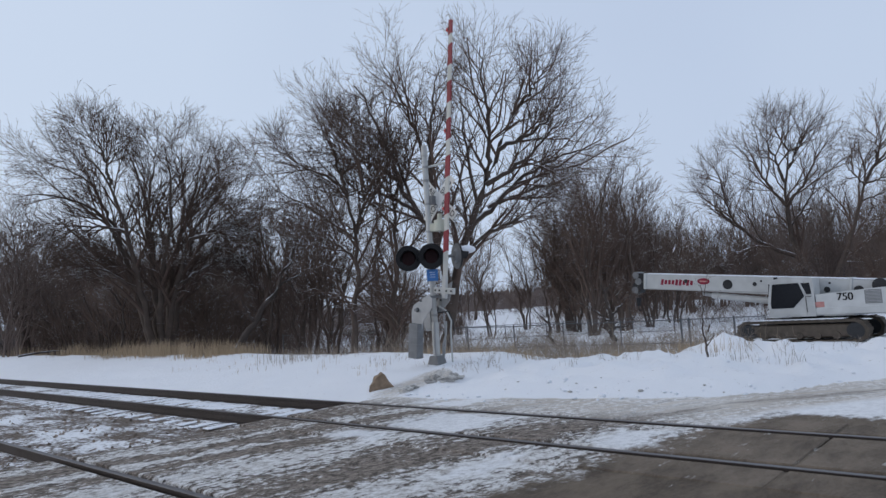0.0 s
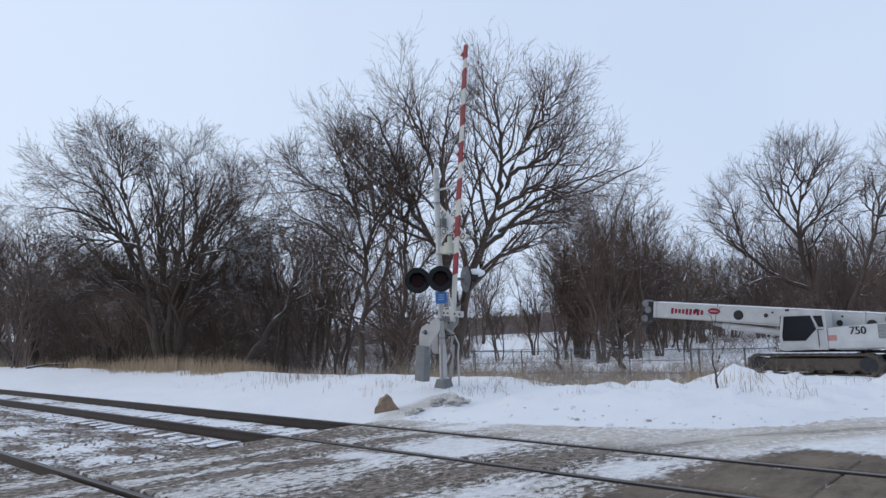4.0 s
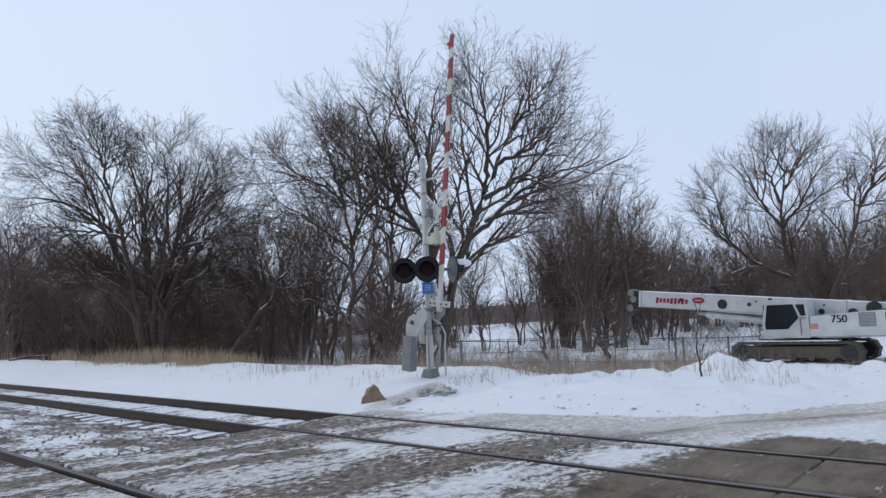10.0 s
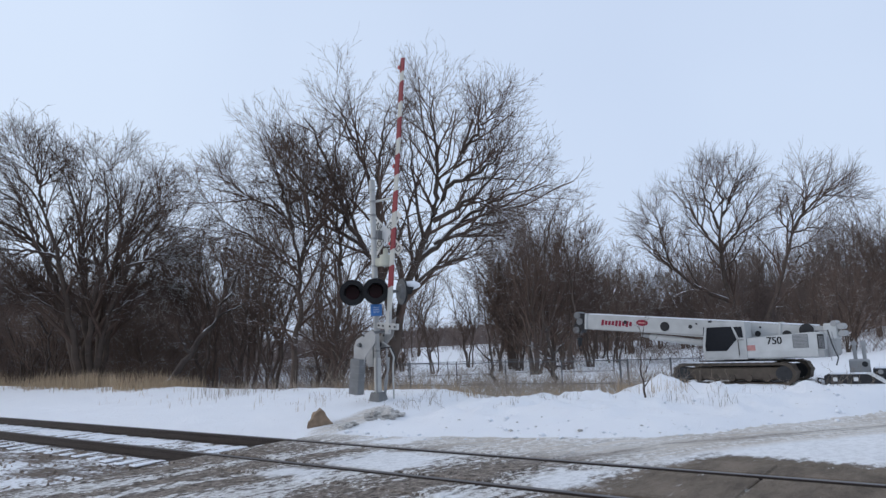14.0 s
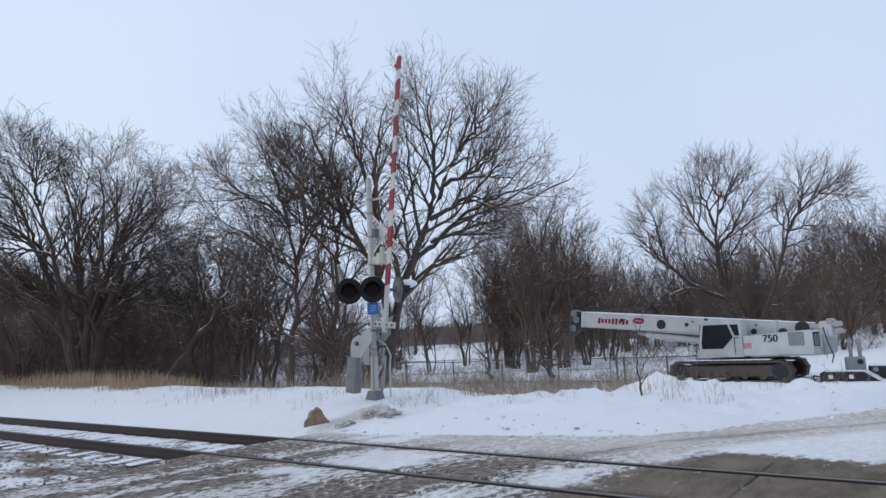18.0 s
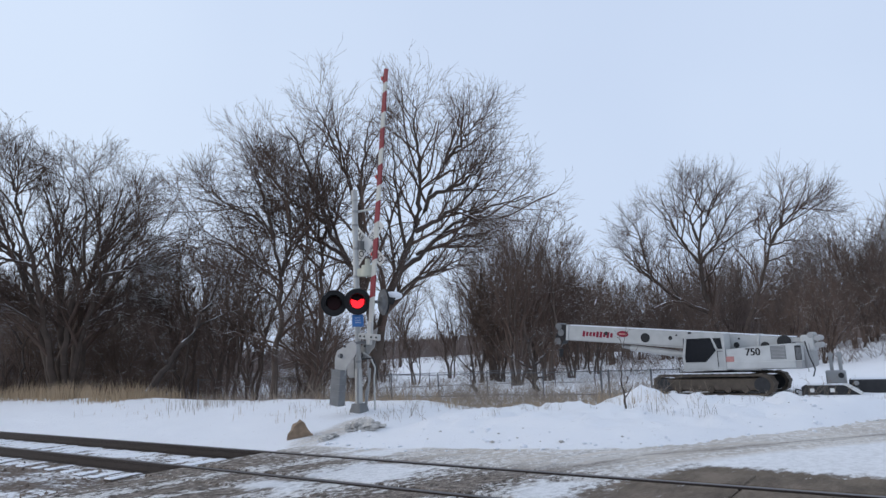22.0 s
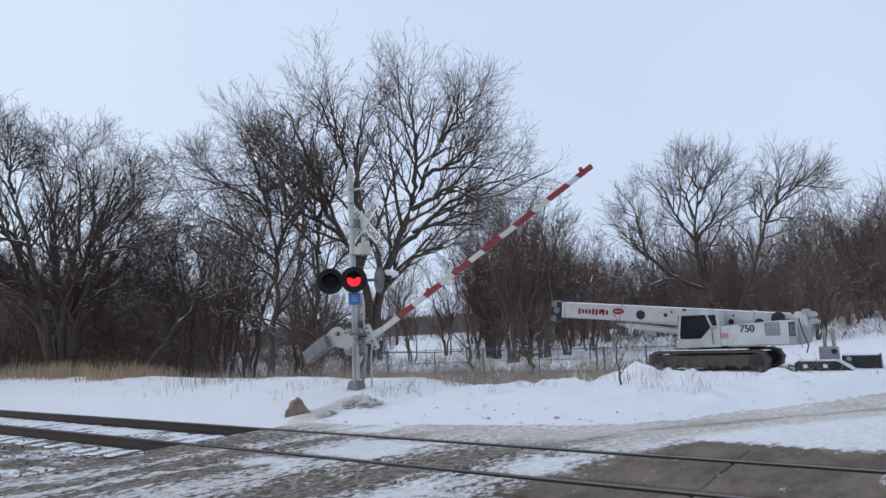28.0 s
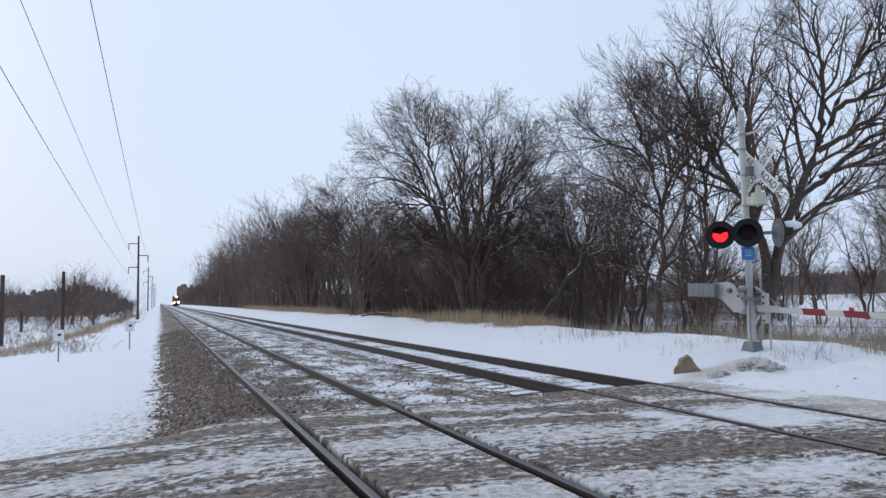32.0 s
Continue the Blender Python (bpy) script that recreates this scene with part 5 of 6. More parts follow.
# bell
bell = part("bell", rod((0.02, -0.32, 2.98), (0.02, -0.32, 3.22), 0.15, 0.13, 16, bm=rod((0.02, -0.32, 3.22), (0.02, -0.32, 3.36), 0.06, 0.05, 12)), M_BEIGE, signal, "beige electric bell")
part("bell_arm", box(0.06, 0.34, 0.06, (0.02, -0.14, 3.10)), M_BEIGE, bell)
part("bell_gong", box(0.12, 0.16, 0.18, (0.02, -0.12, 3.08), bevel=0.02), M_BEIGE, bell)
# blue notice plate
plate = part("notice_plate", box(0.25, 0.008, 0.26, bevel=0.002), M_BLUE, signal, "small blue emergency notice plate")
plate.matrix_basis = pose(-0.06, -0.07, 2.03, 0, 0, TO_EYE + 8)
for k in range(3):
    part("notice_line", box(0.13, 0.003, 0.007, (0, -0.0055, 0.06 - 0.05 * k)), M_SIGNWHITE, plate)

# lamps
GLOW = []


def signal_lamp(at, turn, tilt=0.0, glow=True, back=M_BLACK, name="flasher_lamp"):
    """A flasher: round background, housing, lens, hood; faces its own -y."""
    lamp = part(name, rod((0, 0.012, 0), (0, -0.012, 0), 0.284, n=40), back, signal, "round black flasher lamp background")
    lamp.matrix_basis = pose(*at, tilt, 0, turn)
    part("rim", rod((0, 0.02, 0), (0, -0.02, 0), 0.29, n=40, caps=False), M_BLACK, lamp)
    part("housing", rod((0, 0.012, 0), (0, 0.22 if glow else 0.07, 0), 0.17, 0.12, 20), back, lamp)
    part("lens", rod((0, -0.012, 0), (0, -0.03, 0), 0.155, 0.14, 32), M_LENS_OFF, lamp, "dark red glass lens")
    hood = bmesh.new()
    rows = []
    for i in range(19):
        a = math.radians(-20 + 220 * i / 18)
        reach = 0.30 - 0.16 * abs(i - 9) / 9
        rows.append([(0.168 * math.cos(a), -0.012, 0.168 * math.sin(a)), (0.176 * math.cos(a), -0.012 - reach, 0.172 * math.sin(a) - 0.015)])
    for r in (1.0, 0.975):
        vs = [[hood.verts.new((p[0] * r, p[1], p[2] * r)) for p in row] for row in rows]
        for a, b in zip(vs, vs[1:]):
            hood.faces.new((a[0], a[1], b[1], b[0]))
    part("hood", hood, M_BLACK, lamp, smooth=True)
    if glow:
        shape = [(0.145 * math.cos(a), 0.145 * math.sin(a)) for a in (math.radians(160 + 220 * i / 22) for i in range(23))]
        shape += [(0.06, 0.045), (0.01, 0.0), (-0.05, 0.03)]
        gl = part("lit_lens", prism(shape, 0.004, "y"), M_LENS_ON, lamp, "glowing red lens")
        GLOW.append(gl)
    return lamp


u = Vector((-SIG[0], -SIG[1], 0)).normalized()
side = Vector((-u.y, u.x, 0))
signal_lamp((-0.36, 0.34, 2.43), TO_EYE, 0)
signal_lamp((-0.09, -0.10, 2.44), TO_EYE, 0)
lamp_b = signal_lamp((0.38, -0.44, 2.42), 64, 0, False, M_GALV_DARK, "far_side_lamp")
lamp_b["label"] = "grey back of a flasher lamp with a snow-capped hood"
cap = bmesh.new()
bmesh.ops.create_icosphere(cap, subdivisions=2, radius=1, matrix=pose(0, -0.22, 0.14) @ Matrix.Diagonal((0.185, 0.24, 0.095, 1)))
part("snow_cap", cap, M_SNOW, lamp_b, "snow lying on the hood", smooth=True)
part("lamp_arm", rod((-0.30, 0.40, 2.43), (0.36, -0.36, 2.43), 0.03, n=8, bm=rod((-0.25, 0.3, 2.43), (-0.02, -0.06, 2.43), 0.03, n=8)), M_GALV_DARK, signal)
part("lamp_stub", rod((0.05, -0.05, 2.43), (0.30, -0.36, 2.43), 0.035, n=8), M_GALV_DARK, signal)

# gate mechanism on the mast
PIV = (-0.02, 0.03, 1.29)
mech = part("gate_mechanism", box(0.24, 0.22, 0.58, (0.10, 0.20, 1.10), bevel=0.03), M_GALV, signal, "grey gate mechanism case")
part("mechanism_door", box(0.012, 0.20, 0.46, (-0.028, 0.20, 1.10), bevel=0.004), M_GALV, mech)
part("hinge", rod((-0.03, 0.09, 0.94), (-0.03, 0.09, 1.26), 0.010, n=6), M_GALV_DARK, mech)
part("pivot_shaft", rod((-0.56, PIV[1], PIV[2]), (0.24, PIV[1], PIV[2]), 0.035, n=12), M_GALV_DARK, signal)
part("conduit", pipe([(0.12, -0.06, 0.1), (0.12, -0.10, 0.5), (0.10, -0.22, 0.75), (0.08, -0.26, 1.0)], 0.022), M_GALV, signal, "grey conduit")
part("conduit", pipe([(-0.10, -0.05, 0.08), (-0.10, -0.06, 0.7), (-0.06, -0.04, 1.0)], 0.02), M_GALV, signal)
part("conduit", pipe([(0.06, -0.10, 1.34), (0.16, -0.22, 1.22), (0.24, -0.27, 1.00), (0.22, -0.25, 0.80), (0.22, -0.25, 0.10)], 0.019), M_MAST, signal, "pale flexible conduit")
part("conduit", pipe([(0.14, -0.14, 1.60), (0.14, -0.16, 0.60), (0.10, -0.10, 0.10)], 0.016), M_GALV, signal)
part("cable", pipe([(0.05, -0.08, 1.2), (0.1, -0.34, 1.22), (0.12, -0.42, 1.0), (0.1, -0.46, 0.78)], 0.012), M_DARKSTEEL, signal)

# the swinging gate: arm towards -y, counterweight towards +y, turning on the shaft
gate = part("gate_arm", prism([(-0.30, -0.40), (-1.0, -0.418), (-6.30, -0.40), (-6.30, -0.32), (-1.0, -0.302), (-0.30, -0.32)], 0.04, "x"), M_ARMWHITE, signal, "white gate arm with red stripes")
for k in range(7):
    a = 1.29 + 0.813 * k if k < 6 else 6.03
    b = min(a + 0.406, 6.315)
    s = prism([(-a, -0.42 + 0.0032 * a - 0.004), (-b - 0.05 * (k < 6), -0.42 + 0.0032 * a - 0.003), (-b, -0.297 - 0.0034 * a), (-a + 0.05, -0.295 - 0.0034 * a)], 0.047, "x")
    part("red_stripe", s, M_ARMRED, gate)
for a in (2.2, 3.9, 6.12):
    lamp = part("arm_lamp", box(0.06, 0.075, 0.06, (0, -a, -0.272), bevel=0.015), M_LAMP_RED, gate, "small red gate arm lamp")
    part("lamp_foot", box(0.05, 0.07, 0.03, (0, -a, -0.312)), M_DARKSTEEL, lamp)
part("arm_clamp", box(0.08, 0.5, 0.13, (0, -0.5, -0.35), bevel=0.015), M_MAST, gate, "pale clamp at the root of the arm")
hinge = part("hinge_bar", box(0.09, 0.13, 0.58, (0.0, -0.42, -0.34), bevel=0.012), M_MAST, gate, "pale bolted arm bracket")
for zz in (-0.12, -0.24, -0.44, -0.58):
    part("bolt", rod((-0.06, -0.42, zz), (0.06, -0.42, zz), 0.022, n=8), M_DARKSTEEL, hinge)
for xo, outline in ((-0.46, [(-0.26, -0.42), (-0.34, -0.30), (-0.10, 0.12), (0.06, 0.18), (0.42, 0.15), (0.42, -0.13), (0.22, -0.18), (-0.08, -0.42)]), (0.16, [(-0.62, -0.42), (-0.5, -0.22), (-0.06, 0.09), (0.1, 0.06), (0.1, -0.08), (-0.2, -0.36)])):
    plate = part("support_plate", prism(outline, 0.022, "x", (xo, 0, 0)), M_GALV, gate, "grey steel gate support plate")
    part("bolt", rod((xo - 0.025, 0.0, 0.0), (xo + 0.025, 0.0, 0.0), 0.05, n=10), M_DARKSTEEL, plate)
    part("bolt", rod((xo - 0.025, -0.2, -0.1), (xo + 0.025, -0.2, -0.1), 0.022, n=8), M_DARKSTEEL, plate)
part("cross_tie", rod((-0.46, -0.26, -0.14), (0.16, -0.3, -0.2), 0.03, n=8), M_GALV_DARK, gate)
cw = part("counterweight", box(0.20, 0.74, 0.27, (-0.50, 0.66, 0.0), bevel=0.012), M_GALV_DARK, gate, "grey counterweight slabs")
for k in range(4):
    part("slab_joint", box(0.21, 0.010, 0.29, (-0.50, 0.44 + 0.14 * k, 0.0)), M_GALV_DARK, cw)

# ---- rock and ploughed lumps by the signal ----
def lump(name, at, size, mat, label, category, seed, rough=0.35, sub=3):
    rng2 = random.Random(seed)
    bm = bmesh.new()
    bmesh.ops.create_icosphere(bm, subdivisions=sub, radius=1)
    off = rng2.uniform(0, 50)
    for v in bm.verts:
        n = v.co.normalized()
        k = 1 + rough * noise.noise(n * 1.3 + Vector((off, 0, 0))) + rough * 0.5 * noise.noise(n * 3.1 + Vector((0, off, 0))) + rough * 0.3 * noise.noise(n * 7 + Vector((0, off, 3))) + rough * 0.18 * noise.noise(n * 15 + Vector((off, 0, 3)))
        v.co = Vector((v.co.x * size[0], v.co.y * size[1], v.co.z * size[2])) * k
    ob = part(name, bm, mat, None, smooth=mat in (M_SNOW,))
    ob.matrix_world = pose(*at, 0, 0, rng2.uniform(0, 360))
    return tagged(ob, label, category)


rock = part("boulder", prism([(-0.27, -0.14), (0.25, -0.14), (0.27, -0.06), (0.15, 0.06), (0.09, 0.20), (0.02, 0.26), (-0.05, 0.20), (-0.13, 0.15), (-0.23, 0.0)], 0.24, "y"), M_ROCK)
bmr = bmesh.new()
bmr.from_mesh(rock.data)
bmesh.ops.subdivide_edges(bmr, edges=bmr.edges[:], cuts=3, use_grid_fill=True)
for v in bmr.verts:
    v.co += Vector((noise.noise(v.co * 6), noise.noise(v.co * 6 + Vector((9, 0, 0))), noise.noise(v.co * 6 + Vector((0, 9, 0))))) * 0.04
bmr.to_mesh(rock.data)
bmr.free()
rx, ry = polar(42.35, 13.3)
rock.matrix_world = pose(rx, ry, on_ground(rx, ry) + 0.05, 0, 0, -42)
tagged(rock, "tan angular boulder half sunk in snow", "rock")
for k, (az, d, s) in enumerate(((44.35, 12.75, 0.12), (46.7, 13.4, 0.16), (47.5, 13.45, 0.21), (48.5, 13.5, 0.13), (44.9, 12.9, 0.08))):
    x, y = polar(az, d)
    lump("snow_chunk", (x, y, on_ground(x, y) + s * 0.1), (s * 1.35, s * 1.1, s * 0.55), M_DIRTSNOW, "dirty ploughed snow chunk", "snow chunk", 60 + k, 0.6, 4)["group"] = "ploughed chunks"

# ---- crawler crane ----
crane = thing("crawler_crane", (34.4, 8.45, -0.98), 87, label="white telescopic crawler crane parked on snow", category="crane")
for sgn in (1, -1):
    y0 = 1.38 * sgn
    L, hgt = 5.4, 0.95
    outline = []
    r = hgt / 2
    for i in range(13):
        a = math.radians(90 + 180 * i / 12)
        outline.append((-L / 2 + r + r * math.cos(a), r + r * math.sin(a)))
    for i in range(13):
        a = math.radians(-90 + 180 * i / 12)
        outline.append((L / 2 - r + r * 0.95 * math.cos(a), r + r * math.sin(a)))
    inner = [(x * 0.955, 0.5 * hgt + (z - 0.5 * hgt) * 0.80) for x, z in outline]
    bm = bmesh.new()
    n = len(outline)
    rings = [[bm.verts.new((x, y0 + s * 0.36, z)) for x, z in o] for o, s in ((outline, -1), (outline, 1), (inner, 1), (inner, -1))]
    for a, b in ((0, 1), (1, 2), (2, 3), (3, 0)):
        for i in range(n):
            bm.faces.new((rings[a][i], rings[a][(i + 1) % n], rings[b][(i + 1) % n], rings[b][i]))
    bmesh.ops.recalc_face_normals(bm, faces=bm.faces)
    belt = part("crawler_track", bm, M_TRACKSTEEL, crane, "muddy steel crawler track with snow on top")
    for i in range(34):
        f = i / 34
        per = 2 * (L - hgt) + math.pi * hgt
        s = f * per
        if s < L - hgt:
            p, ang = (-L / 2 + r + s, hgt + 0.012), 0
        elif s < L - hgt + math.pi * r:
            q = (s - (L - hgt)) / r
            p, ang = (L / 2 - r + (r + 0.012) * math.sin(q), r + (r + 0.012) * math.cos(q)), math.degrees(q)
        elif s < 2 * (L - hgt) + math.pi * r:
            p, ang = (L / 2 - r - (s - (L - hgt) - math.pi * r), -0.008), 180
        else:
            q = (s - 2 * (L - hgt) - math.pi * r) / r
            p, ang = (-L / 2 + r - (r + 0.012) * math.sin(q), r - (r + 0.012) * math.cos(q)), 180 + math.degrees(q)
        part("track_shoe", box(0.13, 0.76, 0.035, (p[0], y0, p[1]), (0, ang, 0)), M_TRACKSTEEL, belt)
    for i in range(7):
        xx = -L / 2 + r + (L - hgt) * i / 6
        rr = 0.34 if i in (0, 6) else 0.16
        zz = r if i in (0, 6) else 0.30
        part("roller", rod((xx, y0 - 0.3, zz), (xx, y0 + 0.33 , zz), rr, n=18), M_DARKSTEEL if i in (0, 6) else M_TRACKSTEEL, belt)
    part("track_frame", box(L - 0.9, 0.56, 0.56, (0, y0, 0.5), bevel=0.06), M_TRACKSTEEL, crane)
    part("snow_strip", box(3.9, 0.66, 0.05, (0.1, y0, hgt + 0.045), bevel=0.02), M_SNOW, crane, "snow lying on the track")
part("carbody", box(2.2, 2.1, 0.5, (0, 0, 0.72), bevel=0.05), M_DARKSTEEL, crane)
part("slew_ring", rod((0, 0, 0.95), (0, 0, 1.14), 0.75, n=28), M_DARKSTEEL, crane)
part("upper_deck", box(5.0, 2.7, 0.34, (-1.35, 0.06, 1.31), bevel=0.03), M_CRANE_GREY, crane)
body = part("engine_house", prism([(-0.75, 1.5), (-0.75, 2.06), (-3.2, 2.22), (-3.7, 2.22), (-3.85, 1.95), (-3.85, 1.48), (-0.75, 1.48)], 0.85, "y", (0, 1.0, 0)), M_CRANE, crane, "white engine housing with grille")
part("far_house", box(2.6, 0.7, 0.8, (-2.4, -1.0, 1.75), bevel=0.05), M_CRANE, crane)
for k in range(9):
    part("grille_slat", box(0.56, 0.03, 0.028, (-2.95, 1.43, 1.62 + 0.06 * k)), M_CRANE_GREY, body)
part("grille_frame", box(0.62, 0.014, 0.58, (-2.95, 1.425, 1.86)), M_GALV_DARK, body)
part("rear_hatch", box(0.26, 0.02, 0.62, (-3.74, 1.43, 1.82), bevel=0.01), M_DARKSTEEL, body)
part("rear_rail", pipe([(-4.05, 1.3, 1.0), (-4.0, 1.35, 2.25), (-3.5, 1.35, 2.3)], 0.02, 6), M_GALV, crane)
part("rear_rail", pipe([(-4.3, 1.2, 1.1), (-4.15, 1.25, 2.2)], 0.018, 6), M_GALV, crane)
part("counterweight", box(0.55, 2.2, 0.85, (-3.75, -0.25, 1.55), bevel=0.1), M_CRANE_GREY, crane, "grey rear counterweight")
for dx in (-0.012, 0.012):
    lettering("number", "750", 0.46, pose(-1.9 + dx, 1.432, 1.9, 90, 0, 180), M_INK, body, 0.92)
part("red_decal", box(0.42, 0.006, 0.24, (-0.02 - 1.0 + 0.15, 1.431, 1.62)), M_LOGO_PALE, body)
part("side_box", box(1.2, 0.14, 0.34, (-1.6, 1.36, 1.28), bevel=0.02), M_CRANE_GREY, body)
cab_prof = [(1.22, 1.12), (1.25, 1.75), (1.08, 2.72), (0.72, 2.86), (-0.2, 2.88), (-0.72, 2.8), (-0.72, 1.12)]
cab = part("cab", prism(cab_prof, 0.98, "y", (0, 0.98, 0)), M_CRANE, crane, "white operator cab with dark windows")
part("side_window", prism([(1.10, 1.52), (1.12, 1.75), (0.98, 2.62), (-0.12, 2.62), (-0.32, 2.02), (0.16, 1.52)], 0.02, "y", (0, 1.475, 0)), M_GLASS, cab, "dark cab side window")
part("rear_window", prism([(-0.42, 2.1), (-0.22, 2.6), (-0.58, 2.6), (-0.62, 2.1)], 0.02, "y", (0, 1.475, 0)), M_GLASS, cab)
part("windscreen", box(0.02, 0.8, 1.2, (1.225, 0.98, 2.05), (0, -6, 0)), M_GLASS, cab)
part("door_line", box(0.02, 0.014, 1.5, (-0.36, 1.474, 1.95)), M_CRANE_GREY, cab)
part("handrail", pipe([(-0.4, 1.52, 1.3), (-0.4, 1.55, 2.0), (-0.62, 1.5, 2.0)], 0.014, 6), M_DARKSTEEL, cab)
part("roof_lamp", box(0.12, 0.16, 0.1, (0.9, 1.2, 2.90)), M_DARKSTEEL, cab)
part("step", box(0.8, 0.3, 0.04, (0.3, 1.5, 1.08)), M_DARKSTEEL, cab)
# boom, slightly raised towards its tip
ANG = 6.0
boom_root = part("boom", prism([(-3.75, -0.42), (-3.95, 0.0), (-3.8, 0.40), (8.0, 0.42), (8.0, -0.34), (-1.0, -0.44)], 0.66, "y"), M_CRANE, crane, "white telescopic boom lying level")
boom_root.matrix_basis = pose(0, -0.05, 2.42, 0, -ANG, 0)
for xo, w in ((7.95, 0.14), (-1.9, 0.1)):
    part("boom_collar", box(w, 0.76, 0.86 if xo > 0 else 0.94, (xo, 0, 0.03), bevel=0.02), M_CRANE, boom_root)
head = part("boom_head", prism([(8.0, -0.42), (8.0, 0.42), (8.35, 0.46), (8.62, 0.30), (8.55, 0.05), (8.75, -0.30), (8.6, -0.62), (8.3, -0.62), (8.2, -0.42)], 0.6, "y"), M_DARKSTEEL, boom_root, "dark boom head with sheaves")
for xx, zz in ((8.52, 0.34), (8.55, -0.48), (8.36, 0.0)):
    part("sheave", rod((xx, -0.34, zz), (xx, 0.34, zz), 0.19, n=16), M_GALV_DARK, head)
part("hook_block", rod((8.5, 0, -0.9), (8.5, 0, -1.35), 0.15, 0.10, 10, bm=rod((8.5, 0, -0.5), (8.5, 0, -0.9), 0.02, n=6)), M_DARKSTEEL, head, "dark hook block")
part("hook", pipe([(8.5, 0, -1.35), (8.5, 0, -1.5), (8.42, 0, -1.62), (8.32, 0, -1.55)], 0.03, 6), M_DARKSTEEL, head)
for xx, zz, rr in ((-2.9, -0.02, 0.15), (-2.2, -0.05, 0.20), (-0.95, -0.08, 0.13), (0.2, -0.06, 0.09), (2.2, 0.06, 0.1), (3.5, 0.0, 0.24), (4.95 + 0.7, 0.10, 0.1), (-3.4, 0.1, 0.11)):
    part("boom_port", rod((xx, 0.325, zz), (xx, 0.352, zz), rr, n=18), M_DARKSTEEL, boom_root, "round dark opening in the boom")
for i in range(9):                                              # maker's name as plain bars
    part("maker_mark", box(0.14, 0.008, 0.31 if i in (0, 4, 5, 7) else 0.23, (6.95 - 0.2 * i, 0.334, 0.02), (0, -8, 0)), M_LOGO, boom_root)
oval = bmesh.new()
bmesh.ops.create_cone(oval, cap_ends=True, segments=28, radius1=1, radius2=1, depth=1, matrix=pose(4.72, 0.334, 0.12, 90, 0, 0) @ Matrix.Diagonal((0.32, 0.16, 0.008, 1)))
part("maker_badge", oval, M_LOGO, boom_root, "maroon oval badge")
part("badge_bar", box(0.42, 0.008, 0.07, (4.72, 0.340, 0.12)), M_LOGO_PALE, boom_root)
part("boom_snow", box(11.2, 0.6, 0.05, (2.2, 0, 0.445), bevel=0.02), M_SNOW, boom_root, "thin snow along the boom")
ram = part("boom_ram", rod((0.9, 0, 1.75), (4.4, 0, 2.30), 0.16, n=14), M_CRANE, crane, "white lift cylinder under the boom")
part("ram_rod", rod((3.9, 0, 2.20), (4.9, 0, 2.42), 0.10, n=12), M_GALV, ram)
for xx in (-1.05, -0.35, 0.3, 1.1, 1.9):
    part("boom_bolt", rod((xx, 0.33, 0.22), (xx, 0.35, 0.22), 0.05, n=8), M_DARKSTEEL, boom_root)
part("boom_edge", box(11.6, 0.02, 0.05, (2.15, 0.335, -0.33), (0, 0.4, 0)), M_CRANE_GREY, boom_root)
tail = part("tail_mast", box(0.55, 0.9, 0.70, (-4.0, 0.2, 2.22), bevel=0.06), M_CRANE, crane, "white boom foot with winch gear")
for xx, zz in ((-4.40, 2.42), (-4.42, 2.12), (-4.15, 2.55)):
    part("winch_gear", rod((xx, -0.2, zz), (xx, 0.7, zz), 0.13, n=12), M_CRANE_GREY, tail)
for k in range(4):
    part("tail_slot", box(0.03, 0.02, 0.5, (-3.68 - 0.05 * k, 1.445, 1.80)), M_GALV_DARK, body)
part("skirt", box(4.6, 0.05, 0.30, (-1.3, 1.42, 1.33), bevel=0.015), M_CRANE, body, "dirty white lower skirt")
part("hose", pipe([(-4.0, 1.2, 2.3), (-4.12, 1.3, 1.7), (-4.3, 1.3, 1.1), (-4.2, 1.3, 0.8)], 0.025, 6), M_DARKSTEEL, crane)
part("winch", rod((-3.0, -0.4, 2.3), (-3.0, 0.35, 2.3), 0.3, n=16), M_DARKSTEEL, crane)

# ---- counterweight parts set down beside the crane ----
def set_down(az, d, name, label, category):
    x, y = polar(az, d)
    return thing(name, (x, y, on_ground(x, y) - 0.02), -az, label=label, category=category)


beam = set_down(83.6, 33.6, "axle_beam", "dark steel beam with a white sloped end lying in snow", "steel beam")
part("beam", prism([(-1.15, 0.0), (-1.15, 0.34), (-1.0, 0.42), (0.55, 0.42), (1.0, 0.05), (1.0, 0.0)], 0.7, "y"), M_DARKSTEEL, beam)
part("sloped_end", prism([(0.35, 0.44), (0.60, 0.47), (1.12, 0.10), (1.02, 0.02), (0.92, 0.10), (0.50, 0.40)], 0.74, "y"), M_WHITE, beam, "white sloped end plate")
part("beam_snow", box(1.35, 0.62, 0.05, (-0.25, 0, 0.44), bevel=0.02), M_SNOW, beam, "snow on the beam")
for xx in (-0.75, 0.0):
    part("white_tag", box(0.16, 0.01, 0.16, (xx, -0.356, 0.22)), M_SIGNWHITE, beam)
part("hook", pipe([(-1.15, 0, 0.2), (-1.38, 0, 0.26), (-1.42, 0, 0.12), (-1.3, 0, 0.04)], 0.03, 6), M_DARKSTEEL, beam)
block = set_down(83.95, 35.4, "machine_part", "grey machine block with two upright lugs in snow", "machine part")
part("block", box(0.80, 0.7, 0.95, (0, 0, 0.45), bevel=0.05), M_CRANE_GREY, block)
